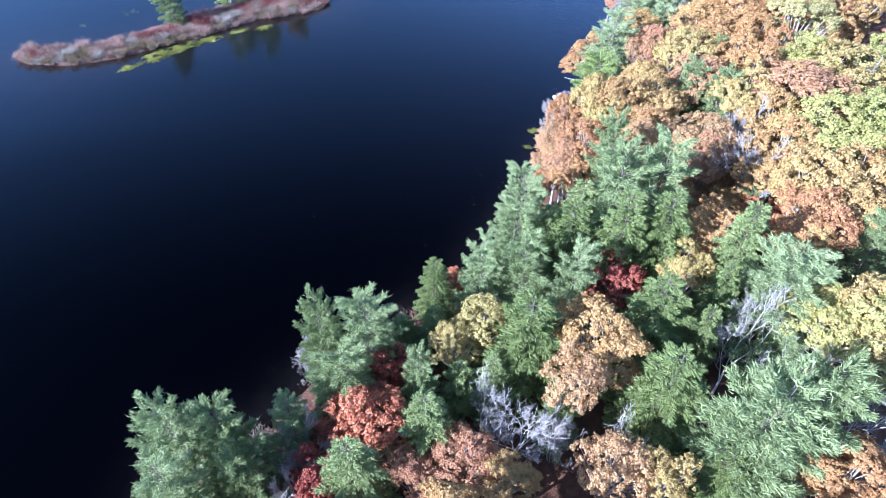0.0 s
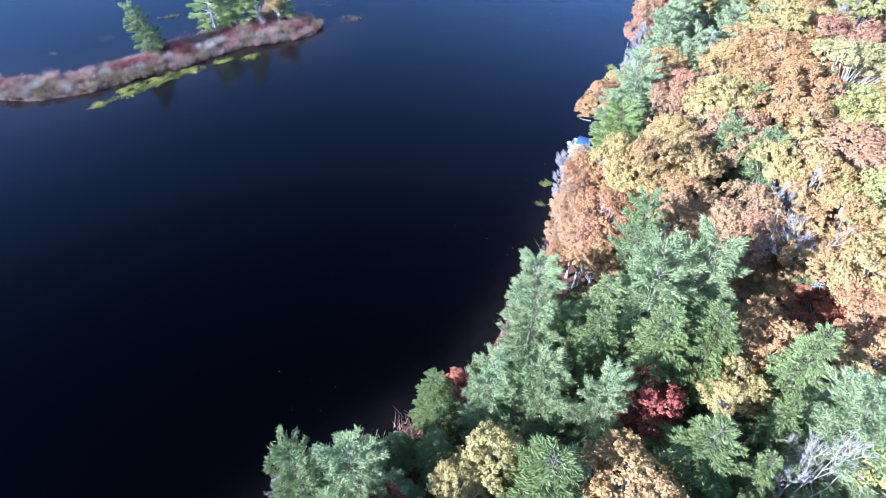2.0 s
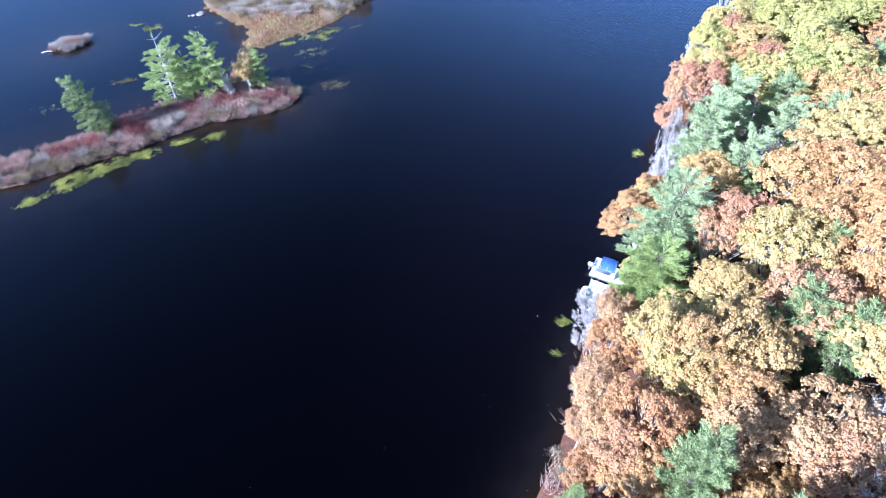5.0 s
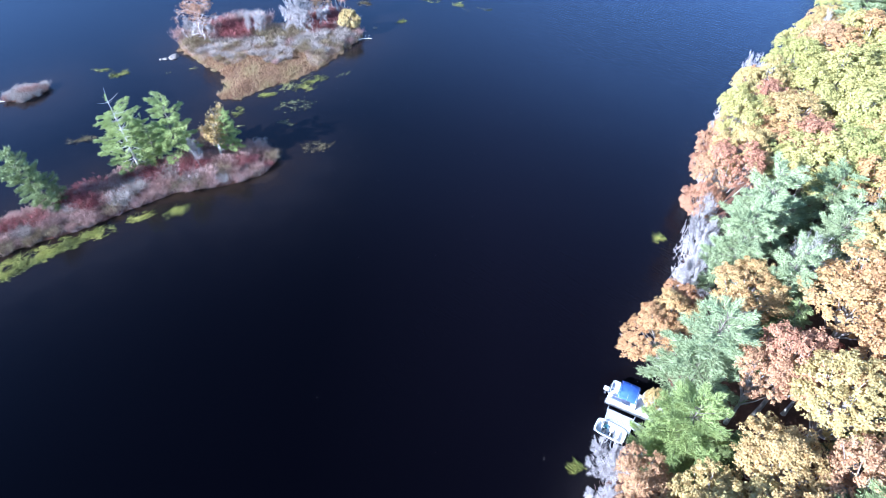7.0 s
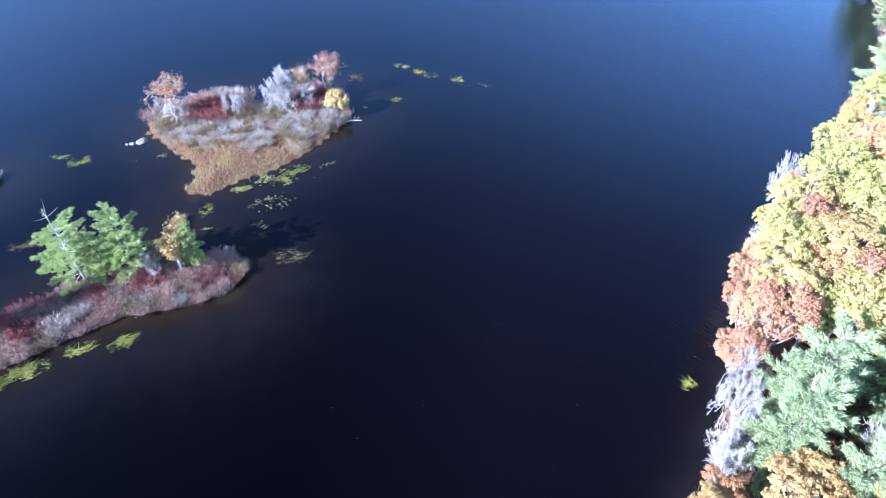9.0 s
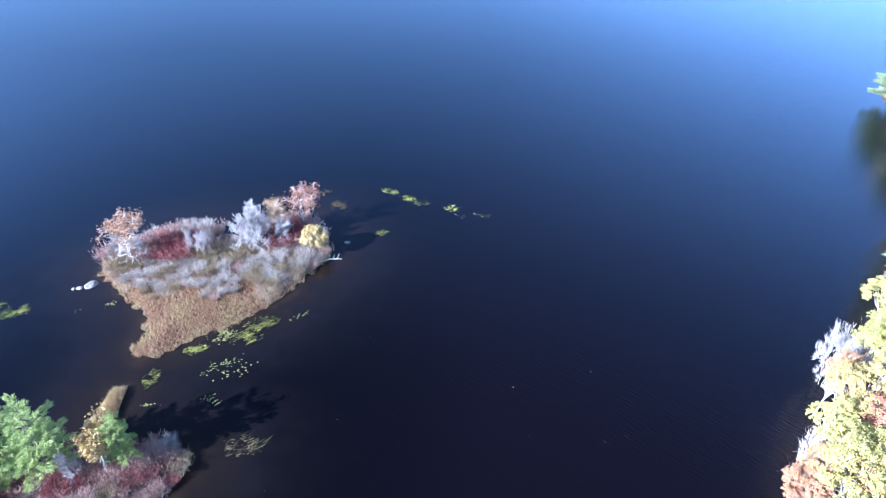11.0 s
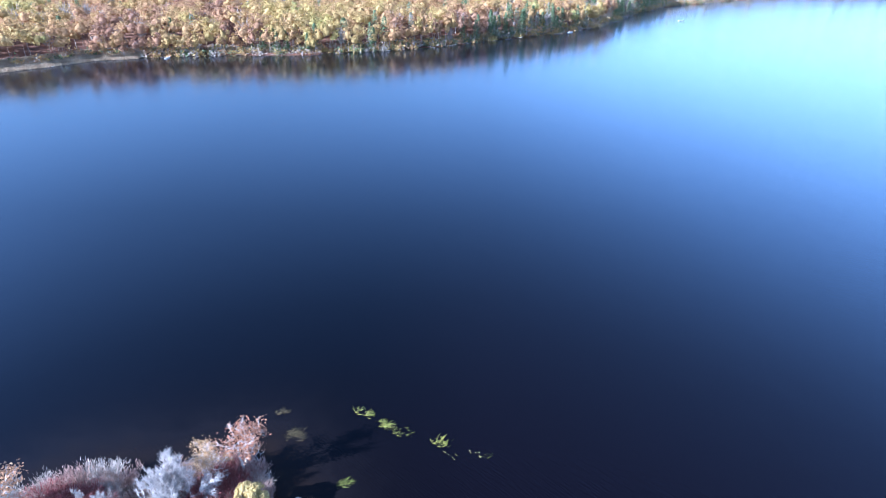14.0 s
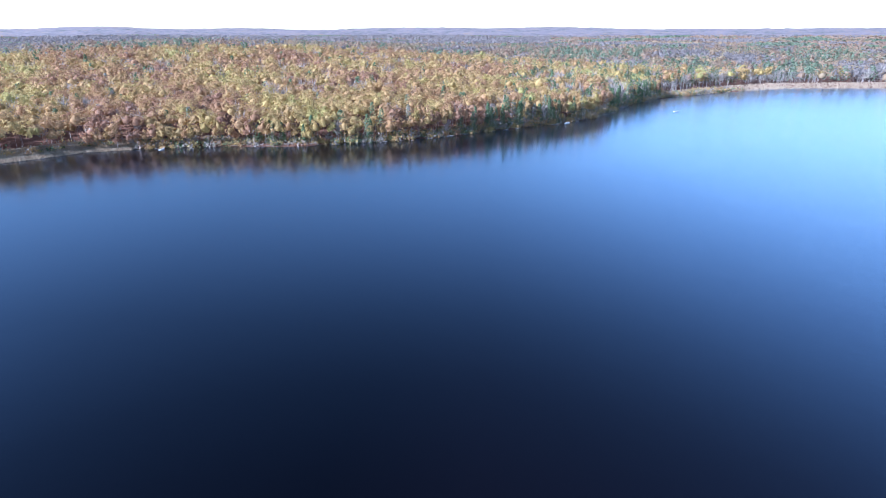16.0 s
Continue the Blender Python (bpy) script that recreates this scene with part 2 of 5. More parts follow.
def water_material():
    """Dark peaty lake water: almost black below, a mirror of the sky above, with light ripples and brown shallows."""
    n = Nodes("lake_water")
    sh = n.add("Attribute")
    sh.attribute_name = "shallow"
    mottle = n.math("MULTIPLY", sh.outputs["Fac"], n.math("ADD", 0.35, n.noise(0.35, 4.0)))
    body_tone = n.add("Attribute")
    body_tone.attribute_name = "body_tone"
    deep = n.mix(body_tone.outputs["Fac"], (0.0002, 0.0002, 0.0006), (0.0028, 0.0023, 0.0044))
    n.link(n.mix(1.0, deep, n.ramp(mottle, [(0.0, (0.0, 0.0, 0.0)), (0.2, (0.005, 0.0042, 0.0042)), (0.6, (0.010, 0.0066, 0.0042)), (1.0, (0.024, 0.015, 0.0075))]), "ADD"), n.bsdf.inputs["Base Color"])
    n.bsdf.inputs["Specular IOR Level"].default_value = 0.0
    n.bsdf.inputs["Roughness"].default_value = 0.9
    ripple = n.noise(1.5, 2.5, stretch=((0.4, 2.5, 1), (0, 0, radians(-42))))
    swell = n.noise(0.16, 3.0, stretch=((0.8, 2.0, 1), (0, 0, radians(-44))))
    # the wooded banks shelter the lake; a breeze comes down on its middle and over the open east
    at = n.add("SeparateXYZ", Vector=n.add("TexCoord").outputs["Object"])
    dx = n.math("MULTIPLY", n.math("SUBTRACT", at.outputs["X"], 24.0), 1 / 44)
    dy = n.math("MULTIPLY", n.math("SUBTRACT", at.outputs["Y"], 142.0), 1 / 60)
    patch_of_wind = n.math("POWER", 2.718, n.math("MULTIPLY", n.math("ADD", n.math("MULTIPLY", dx, dx), n.math("MULTIPLY", dy, dy)), -1.0))
    east = n.math("MULTIPLY", n.math("MINIMUM", n.math("MAXIMUM", n.math("MULTIPLY", n.math("SUBTRACT", at.outputs["X"], 10.0), 0.006), 0.0), 0.8), 0.55)
    gust = n.math("ADD", n.math("MULTIPLY", n.noise(0.02, 3.0), 0.42), n.math("ADD", n.math("MULTIPLY", patch_of_wind, 0.85), east))
    height_sum = n.math("ADD", n.math("MULTIPLY", n.math("MULTIPLY", ripple, gust), 0.085), n.math("MULTIPLY", swell, 0.03))
    bump = n.add("Bump", Strength=0.5, Distance=1.0, Height=height_sum)
    # the mirror grows steeply towards grazing views
    facing = n.add("LayerWeight", Blend=0.5, Normal=bump.outputs[0]).outputs["Facing"]
    # sheltered water mirrors less of the low sky than ruffled water does
    ease = lambda v, a, b: n.math("MINIMUM", n.math("MAXIMUM", n.math("MULTIPLY", n.math("SUBTRACT", v, a), 1 / (b - a)), 0.0), 1.0)
    lee = n.math("MAXIMUM", ease(at.outputs["Y"], 80.0, 40.0), n.math("MULTIPLY", n.math("MULTIPLY", ease(at.outputs["Y"], 165.0, 240.0), ease(at.outputs["X"], 60.0, -70.0)), 0.65))
    ruffled = n.math("ADD", n.math("MULTIPLY", patch_of_wind, 0.045), n.math("MULTIPLY", ease(at.outputs["X"], 10.0, 100.0), 0.05))
    facing = n.math("ADD", facing, n.math("SUBTRACT", ruffled, n.math("MULTIPLY", lee, 0.09)))
    mirror = n.ramp(facing, [(0.0, (0.0025, 0.0025, 0.0025)), (0.15, (0.004, 0.004, 0.004)), (0.3, (0.009, 0.009, 0.009)), (0.45, (0.042, 0.042, 0.042)), (0.55, (0.115, 0.115, 0.115)), (0.65, (0.24, 0.24, 0.24)), (0.75, (0.40, 0.40, 0.40)), (0.87, (0.65, 0.65, 0.65)), (1.0, (0.92, 0.92, 0.92))], True)
    gloss = n.add("BsdfGlossy", Color=(0.79, 0.845, 1.0, 1.0), Roughness=0.15, Normal=bump.outputs[0])
    both = n.add("MixShader", Fac=mirror)
    n.link(n.bsdf.outputs[0], both.inputs[1])
    n.link(gloss.outputs[0], both.inputs[2])
    n.link(both.outputs[0], n.out.inputs["Surface"])
    return n.mat


LITTER, WATER = litter_material(), water_material()


# ---- building helpers ----
def thing(name, x, y, z, rz=0.0, label="", category="", group="", kind=""):
    e = new(name)
    e.empty_display_size = 0.5
    e.matrix_world = pose(x, y, z, 0, 0, rz)
    return tagged(e, label, category, group, kind)


def part(name, mesh, material, parent, label=""):
    """One mesh object under a thing or a part; mesh is a bmesh or mesh data."""
    if isinstance(mesh, bmesh.types.BMesh):
        me = bpy.data.meshes.new(name)
        mesh.to_mesh(me)
        mesh.free()
        mesh = me
    if material and not mesh.materials:
        mesh.materials.append(material)
    ob = new(name, mesh)
    ob.parent = parent
    return tagged(ob, label)


def raw_mesh(name, verts, faces, hue=None, smooth=False):
    """Mesh data from arrays: faces all of three or all of four corners; hue: a value for each face."""
    me = bpy.data.meshes.new(name)
    verts, faces = np.asarray(verts, dtype=np.float32), np.asarray(faces, dtype=np.int32)
    k = faces.shape[1]
    me.vertices.add(len(verts))
    me.vertices.foreach_set("co", verts.ravel())
    me.loops.add(faces.size)
    me.loops.foreach_set("vertex_index", faces.ravel())
    me.polygons.add(len(faces))
    me.polygons.foreach_set("loop_start", np.arange(0, faces.size, k, dtype=np.int32))
    me.polygons.foreach_set("loop_total", np.full(len(faces), k, dtype=np.int32))
    if smooth:
        me.polygons.foreach_set("use_smooth", np.ones(len(faces), dtype=bool))
    if hue is not None:
        a = me.attributes.new("hue", "FLOAT", "FACE")
        a.data.foreach_set("value", np.asarray(hue, dtype=np.float32))
    me.update(calc_edges=True)
    return me


def unit(v):
    return v / np.maximum(np.linalg.norm(v, axis=-1, keepdims=True), 1e-6)


def leaves(rng, at, out, size, flat=0.5, corners=3):
    """Leaves at the points, facing more or less along out. Returns verts, faces."""
    n = len(at)
    nrm = unit(out * flat + rng.normal(size=(n, 3)) * (1 - flat) * 0.8)
    a = unit(np.cross(nrm, rng.normal(size=(n, 3))))
    b = np.cross(nrm, a)
    s = (size * rng.uniform(0.6, 1.3, n))[:, None]
    if corners == 3:
        v = np.stack([at + a * s, at - a * s * 0.6 + b * s * 0.85, at - a * s * 0.6 - b * s * 0.85], 1).reshape(-1, 3)
    else:
        fold = nrm * s * 0.22
        v = np.stack([at - a * s, at - b * s * 0.62 + fold, at + a * s, at + b * s * 0.62 + fold], 1).reshape(-1, 3)
    return v, np.arange(corners * n).reshape(-1, corners)


def blades(rng, at, way, length, width):
    """Thin three-cornered blades that start at the points and run along way."""
    n = len(at)
    d = unit(way)
    side = unit(np.cross(d, rng.normal(size=(n, 3)))) * (np.broadcast_to(width, n)[:, None] * 0.5)
    tip = at + d * np.broadcast_to(length, n)[:, None]
    v = np.stack([at - side, at + side, tip], 1).reshape(-1, 3)
    return v, np.arange(3 * n).reshape(-1, 3)


def tubes(paths, sides=4):
    """Tapered limbs: each path is a list of (point, radius)."""
    vs, fs, n = [], [], 0
    for path in paths:
        pts = [np.array(p) for p, _ in path]
        for i, (p, r) in enumerate(path):
            d = unit(pts[min(i + 1, len(pts) - 1)] - pts[max(i - 1, 0)])
            a = unit(np.cross(d, (0.31, 0.95, 0.08)))
            b = np.cross(d, a)
            for k in range(sides):
                w = 2 * math.pi * k / sides
                vs.append(pts[i] + (a * math.cos(w) + b * math.sin(w)) * r)
            if i:
                for k in range(sides):
                    q, s = n + (i - 1) * sides, (k + 1) % sides
                    fs.append((q + k, q + s, q + sides + s, q + sides + k))
        n += len(path) * sides
    return np.array(vs), np.array(fs)


# ---- the lie of the land ----
SHORE = [(-60, -60), (-34, -20), (-27, 5), (-26.5, 17), (-25.5, 25), (-17, 28.5), (-14.5, 33), (-10, 37), (-3, 42.5), (3, 47), (6, 53), (10, 60), (13, 66), (14.5, 72),
         (16.5, 76.5), (18.5, 79.5), (22, 80.6), (24.6, 84), (25, 88), (24.6, 91), (25.4, 95), (28.5, 98.5), (31, 103.2), (33.6, 109), (36, 116), (38.6, 122), (40.6, 127.6)]
SHORE_NORTH = [(47.5, 132.8), (53, 140.5), (59, 147.5), (66, 156.5), (74, 167.5), (81, 178), (87, 188), (92, 198), (94.5, 208), (98, 222), (114, 238), (190, 290), (320, 420), (480, 620), (620, 790),
               (415, 785), (319, 780), (251, 747), (158, 677), (122, 625), (107, 597), (83, 551), (61, 529), (7, 487), (-39, 456), (-82, 440), (-125, 435), (-164, 424.5), (-188, 415.6),
               (-199, 401), (-211, 388), (-250, 360), (-330, 300), (-360, 160), (-300, 20), (-180, -80)]
LAKE = np.array(SHORE + SHORE_NORTH, dtype=float)
ISLE_LONG = np.array([(-79, 101.3), (-75.5, 98.8), (-68, 98), (-63, 99.3), (-58.8, 101), (-53.4, 104.6), (-46.5, 108.3), (-41, 112.6), (-36.3, 115.8), (-30.5, 117), (-25.3, 119.8), (-23.8, 123.6), (-26, 126),
                      (-30.5, 125.6), (-34.3, 126), (-35.2, 133), (-36.4, 132.8), (-36.6, 125), (-43, 120.3), (-49.6, 116), (-55, 111.2), (-62, 106.3), (-70, 103.8), (-76.5, 104)])
ISLE_BROAD = np.array([(-47.5, 153), (-44, 150.4), (-38, 145.6), (-36.2, 142), (-36.8, 139), (-34.2, 138), (-31.6, 140.6), (-26.7, 143.8), (-21.9, 148.4), (-18.5, 154.2), (-15.6, 158.6),
                       (-16.8, 163.6), (-20.8, 168), (-26.5, 167), (-30.5, 163.2), (-33.5, 163.4), (-36, 165), (-43, 163), (-47, 159.5), (-49, 156.2)])
ISLET = np.array([(-71.8, 136.6), (-68.5, 136.6), (-65.6, 139.2), (-66.6, 141.2), (-70.4, 139.8)])


def inside(poly, x, y):
    """Signed distance to the outline of poly, positive inside it."""
    x, y = np.atleast_1d(np.asarray(x, float)), np.atleast_1d(np.asarray(y, float))
    best, odd = np.full(x.shape, 1e18), np.zeros(x.shape, bool)
    for (ax, ay), (bx, by) in zip(poly, np.roll(poly, -1, axis=0)):
        dx, dy = bx - ax, by - ay
        k = np.clip(((x - ax) * dx + (y - ay) * dy) / (dx * dx + dy * dy), 0, 1)
        best = np.minimum(best, (x - ax - k * dx) ** 2 + (y - ay - k * dy) ** 2)
        cross = (ay > y) != (by > y)
        odd ^= cross & (x < ax + (y - ay) * dx / (dy if dy else 1e-9))
    return np.sqrt(best) * np.where(odd, 1, -1)


def land(x, y):
    """How far each place lies from the water, positive on dry land."""
    d = -inside(LAKE, x, y)
    for isle in (ISLE_LONG, ISLE_BROAD, ISLET):
        d = np.maximum(d, inside(isle, x, y))
    return d


def height(x, y):
    """The ground's height above the lake."""
    x, y = np.atleast_1d(np.asarray(x, float)), np.atleast_1d(np.asarray(y, float))
    d = land(x, y)
    up = 0.35 * (1 - np.exp(-np.maximum(d, 0) / 1.2)) + 0.05 * np.clip(d, 0, 40)
    far = np.clip((d - 30) / 500, 0, 1)
    up = up + 9 * far * far * (3 - 2 * far)
    up = up + 17 * np.exp(-(((x + 330) / 330) ** 2 + ((y - 900) / 300) ** 2)) * np.clip(d / 60, 0, 1)
    r = np.hypot(x, y - 100)
    rim = np.clip((r - 1700) / 2600, 0, 1)
    up = up + rim * (27 + 7 * np.sin(x / 410 + 1.3) * np.sin(y / 530) + 6 * np.sin(x / 173 + y / 260))
    return np.where(d > 0, up, np.maximum(0.28 * d, -2.5))


def ground_at(x, y):
    return float(height(x, y)[0])


def axis(lo, hi, step, end):
    a = list(np.arange(lo, hi + 0.1, step))
    grow = step
    while a[-1] < end:
        grow = min(grow * 1.13, 120)
        a.append(a[-1] + grow)
    grow = step
    while a[0] > -end:
        grow = min(grow * 1.13, 120)
        a.insert(0, a[0] - grow)
    return np.array(a)


def sheet(xs, ys, zf):
    gx, gy = np.meshgrid(xs, ys)
    v = np.stack([gx.ravel(), gy.ravel(), zf(gx.ravel(), gy.ravel())], 1)
    n, m = len(xs), len(ys)
    i = (np.arange(m - 1)[:, None] * n + np.arange(n - 1)[None]).ravel()
    return v, np.stack([i, i + 1, i + n + 1, i + n], 1)


gv, gf = sheet(axis(-75, 105, 1.6, 4700), axis(-10, 225, 1.6, 4700), height)
ground = part("ground", raw_mesh("ground", gv, gf, smooth=True), LITTER, None)
tagged(ground, "red-brown leaf-littered forest floor running down to the lake", "ground", kind="structure")
wv, wf = sheet(axis(-80, 110, 2.5, 1100), axis(0, 230, 2.5, 1100), lambda x, y: x * 0)
wm = raw_mesh("water", wv, wf, smooth=True)
isles = np.max([inside(p, wv[:, 0], wv[:, 1]) for p in (ISLE_LONG, ISLE_BROAD, ISLET)], axis=0)
depth = np.maximum(0.6 * np.exp(np.minimum(land(wv[:, 0], wv[:, 1]), 0) / 1.8), np.exp(np.minimum(isles, 0) / 4.6))
# base colour: lighter northwards from y 45, darker again past 170, weaker in the west
body_tone = np.clip((wv[:, 1] - 45) / 70, 0, 1) * np.clip((wv[:, 0] + 22) / 30, 0.3, 1) * np.clip((260 - wv[:, 1]) / 90, 0.15, 1)
wm.attributes.new("body_tone", "FLOAT", "POINT").data.foreach_set("value", body_tone.astype(np.float32))
wm.attributes.new("shallow", "FLOAT", "POINT").data.foreach_set("value", depth.astype(np.float32))
water = part("water", wm, WATER, None)
tagged(water, "dark peaty lake water with light ripples", "lake", kind="structure")


# ---- trees ----
def crown_of_leaves(rng, h, r, boughs=17, sprays=430, each=46, size=0.105, low=0.42):
    """Domes of foliage on several boughs, each made of many small sprays, with clefts between. Returns mesh arrays and the sprays' centres."""
    k = np.arange(boughs) + 0.5
    up = 1 - 1.25 * k / boughs
    ang = k * 2.39996 + rng.uniform(0, 6.28)
    ring = np.sqrt(np.maximum(0, 1 - up * up))
    d = unit(np.stack([ring * np.cos(ang), ring * np.sin(ang), up], 1) + rng.normal(size=(boughs, 3)) * 0.22)
    rz = h * (1 - low) * 0.46
    c = d * (rng.uniform(0.50, 0.86, boughs)[:, None]) * np.array([r, r, rz]) + np.array([0, 0, h - rz * 1.12])
    dome = rng.uniform(0.25, 0.43, boughs) * r
    # sprays sit on the outer side of each dome, uneven in reach
    pick = rng.choice(boughs, sprays * 2, p=dome**2 / (dome**2).sum())
    q = unit(rng.normal(size=(len(pick), 3)) + d[pick] * 0.55 + np.array([0, 0, 0.55]))
    s = c[pick] + q * (dome[pick] * rng.uniform(0.62, 1.22, len(pick)) ** 0.8)[:, None] * np.array([1.08, 1.08, 0.82])
    deep = np.min(np.linalg.norm((s[:, None] - c[None]) / np.array([1.08, 1.08, 0.82]), axis=2) / dome[None], axis=1)
    s, q = s[deep > 0.6][:sprays], q[deep > 0.6][:sprays]
    rad = rng.uniform(0.055, 0.125, len(s)) * r
    full = np.clip(rng.normal(1.0, 0.4, len(s)), 0.2, 1.8)
    pick = rng.choice(len(s), len(s) * each, p=full / full.sum())
    o = unit(rng.normal(size=(len(pick), 3)) + q[pick] * 0.5)
    p = s[pick] + o * (rad[pick] * rng.uniform(0.1, 1.2, len(pick)) ** 0.6)[:, None] * np.array([1.1, 1.1, 0.7])
    v, f = leaves(rng, p, unit(o * 0.6 + q[pick] * 0.8 + np.array([0, 0, 0.4])), size, 0.6)
    return v, f, np.concatenate([c, s[rng.permutation(len(s))[:40]]])


def trunk_and_limbs(rng, h, r, ends, low=0.35, lean=0.4):
    sx, sy = rng.uniform(-lean, lean, 2)
    top = np.array([sx, sy, h * 0.78])
    stem = [(np.array([sx * s * s, sy * s * s, h * 0.78 * s - 0.3 * (s == 0)]), 0.022 * h * (1 - 0.72 * s) * (1.35 if s == 0 else 1)) for s in (0, 0.12, 0.35, 0.6, 0.8, 1.0)]
    paths = [stem]
    for e in ends * np.array([0.97, 0.97, 0.99]):
        s = np.clip(low + rng.uniform(0, 0.45), 0.2, 0.95)
        a = np.array([sx * s * s, sy * s * s, h * 0.78 * s])
        m = a * 0.45 + e * 0.55 + np.array([0, 0, -0.05 * h]) + rng.normal(size=3) * 0.2
        rr = 0.0085 * h * (1.2 - s)
        paths.append([(a, rr * 1.2), (m, rr * 0.75), (e, rr * 0.25)])
    return tubes(paths, 5)


def build_leafy(name, leaf, rng, h, r, label, category, low=0.42, each=46, size=0.105, bark=None):
    t = thing(name, 0, 0, 0, 0, label, category)
    v, f, c = crown_of_leaves(rng, h, r, each=each, size=size, low=low)
    part("crown", raw_mesh(name + "_crown", v, f), leaf, t)
    part("trunk", raw_mesh(name + "_trunk", *trunk_and_limbs(rng, h, r, c)), bark or BARK, t)
    return t


def build_pine(name, leaf, rng, h, r, label, whorls=13, low=0.16, airy=1.0, fan=0.30, dead_top=0):
    """White pine: tiers of boughs, upswept towards the tip, each with tufts of needles along its outer part."""
    t = thing(name, 0, 0, 0, 0, label, "pine tree")
    at, way, ln, paths = [], [], [], []
    lean = rng.uniform(-0.5, 0.5, 2)
    for w in range(whorls):
        s = low + (1 - low) * (w + rng.uniform(-0.25, 0.25)) / whorls
        for k in range(6 if w < whorls - 2 else 4):
            a = k * 1.0472 + w * 0.62 + rng.uniform(-0.35, 0.35)
            length = r * (1.03 - s) ** 0.42 * min(1.0, 0.55 + 1.6 * s) * rng.uniform(0.66, 1.15) + 0.25
            rise = (-0.10 + 0.75 * s * s + rng.uniform(-0.08, 0.12))
            d = np.array([math.cos(a), math.sin(a), 0])
            side = np.array([-d[1], d[0], 0])
            root = np.array([lean[0] * s * s, lean[1] * s * s, h * s])
            tip = root + d * length + np.array([0, 0, rise * length])
            bend = root * 0.5 + tip * 0.5 + np.array([0, 0, -0.06 * length])
            paths.append([(root, 0.012 * length + 0.012), (bend, 0.008 * length + 0.01), (tip, 0.006)])
            if dead_top and (w >= whorls - dead_top or rng.uniform() < 0.14):
                continue
            n = max(6, int(9.5 * length * airy))
            for q in range(n):
                u = 0.24 + 0.76 * (q + rng.uniform(0, 1)) / n
                p = root * (1 - u) ** 2 + 2 * bend * u * (1 - u) + tip * u * u
                off = rng.uniform(-1, 1) * fan * length * (1.1 - u)
                p = p + side * off + np.array([0, 0, rng.uniform(-0.05, 0.12)])
                m = 20
                at.append(np.repeat(p[None], m, 0) + rng.normal(size=(m, 3)) * np.array([0.11, 0.11, 0.09 if fan < 0.4 else 0.05]))
                way.append(d * 0.95 + side * (0.55 * np.sign(off)) + np.array([0, 0, 0.5 if fan < 0.4 else 0.22]) + rng.normal(size=(m, 3)) * (0.6 if fan < 0.4 else 0.42))
                ln.append(rng.uniform(0.18, 0.40, m))
    tip = np.array([lean[0], lean[1], h])
    at.append(np.repeat(tip[None], 20, 0) - rng.uniform(0, 0.7, (20, 1)) * np.array([0, 0, 1]))
    way.append(np.array([0, 0, 0.9]) + rng.normal(size=(20, 3)) * 0.5)
    ln.append(rng.uniform(0.3, 0.5, 20))
    stem = [(np.array([lean[0] * s * s, lean[1] * s * s, h * s - 0.3 * (s == 0)]), max(0.015, 0.017 * h * (1 - s))) for s in (0, 0.1, 0.3, 0.5, 0.7, 0.85, 1.0)]
    at, way, ln = np.concatenate(at), np.concatenate(way), np.concatenate(ln)
    part("crown", raw_mesh(name + "_crown", *blades(rng, at, way, ln, ln * 0.22)), leaf, t)
    part("trunk", raw_mesh(name + "_trunk", *tubes([stem] + paths, 4)), PINE_BARK if not dead_top else PALE_BARK, t)
    return t


def build_hemlock(name, rng, h, r, label):
    """Hemlock: a dense rounded cone of flat drooping sprays."""
    t = thing(name, 0, 0, 0, 0, label, "hemlock tree")
    at, out, paths = [], [], []
    tiers = 19
    for w in range(tiers):
        s = 0.1 + 0.9 * (w + rng.uniform(-0.3, 0.3)) / tiers
        for k in range(7):
            a = k * 0.8976 + w * 1.1 + rng.uniform(-0.3, 0.3)
            length = r * (1.02 - s) ** 0.58 * rng.uniform(0.6, 1.2) + 0.18
            d = np.array([math.cos(a), math.sin(a), 0])
            side = np.array([-d[1], d[0], 0])
            root = np.array([0, 0, h * s])
            tip = root + d * length + np.array([0, 0, length * (0.16 - 0.30 * (1 - s))])
            if k % 2 == 0:
                paths.append([(root, 0.03), ((root + tip) / 2 + np.array([0, 0, 0.08 * length]), 0.02), (tip, 0.006)])
            n = max(26, int(88 * length))
            u = np.sqrt(rng.uniform(0.06, 1, n))
            off = rng.uniform(-1, 1, n) * 0.36 * length * (1.12 - u)
            p = root + (tip - root) * u[:, None] + side * off[:, None] + np.array([0, 0, 1]) * (0.10 * length * np.sin(u * 3.1) - 0.16 * np.abs(off) + rng.uniform(-0.10, 0.05, n))[:, None]
            at.append(p)
            out.append(d * 0.8 + side * np.sign(off)[:, None] * 0.7 + np.array([0, 0, 0.12]) + rng.normal(size=(n, 3)) * 0.30)
    stem = [(np.array([0, 0, h * s - 0.3 * (s == 0)]), max(0.012, 0.016 * h * (1 - s))) for s in (0, 0.1, 0.4, 0.7, 1.0)]
    at, out = np.concatenate(at), np.concatenate(out)
    part("crown", raw_mesh(name + "_crown", *blades(rng, at, out, rng.uniform(0.16, 0.34, len(at)), rng.uniform(0.07, 0.13, len(at)))), HEMLOCK, t)
    part("trunk", raw_mesh(name + "_trunk", *tubes([stem] + paths, 4)), PINE_BARK, t)
    return t


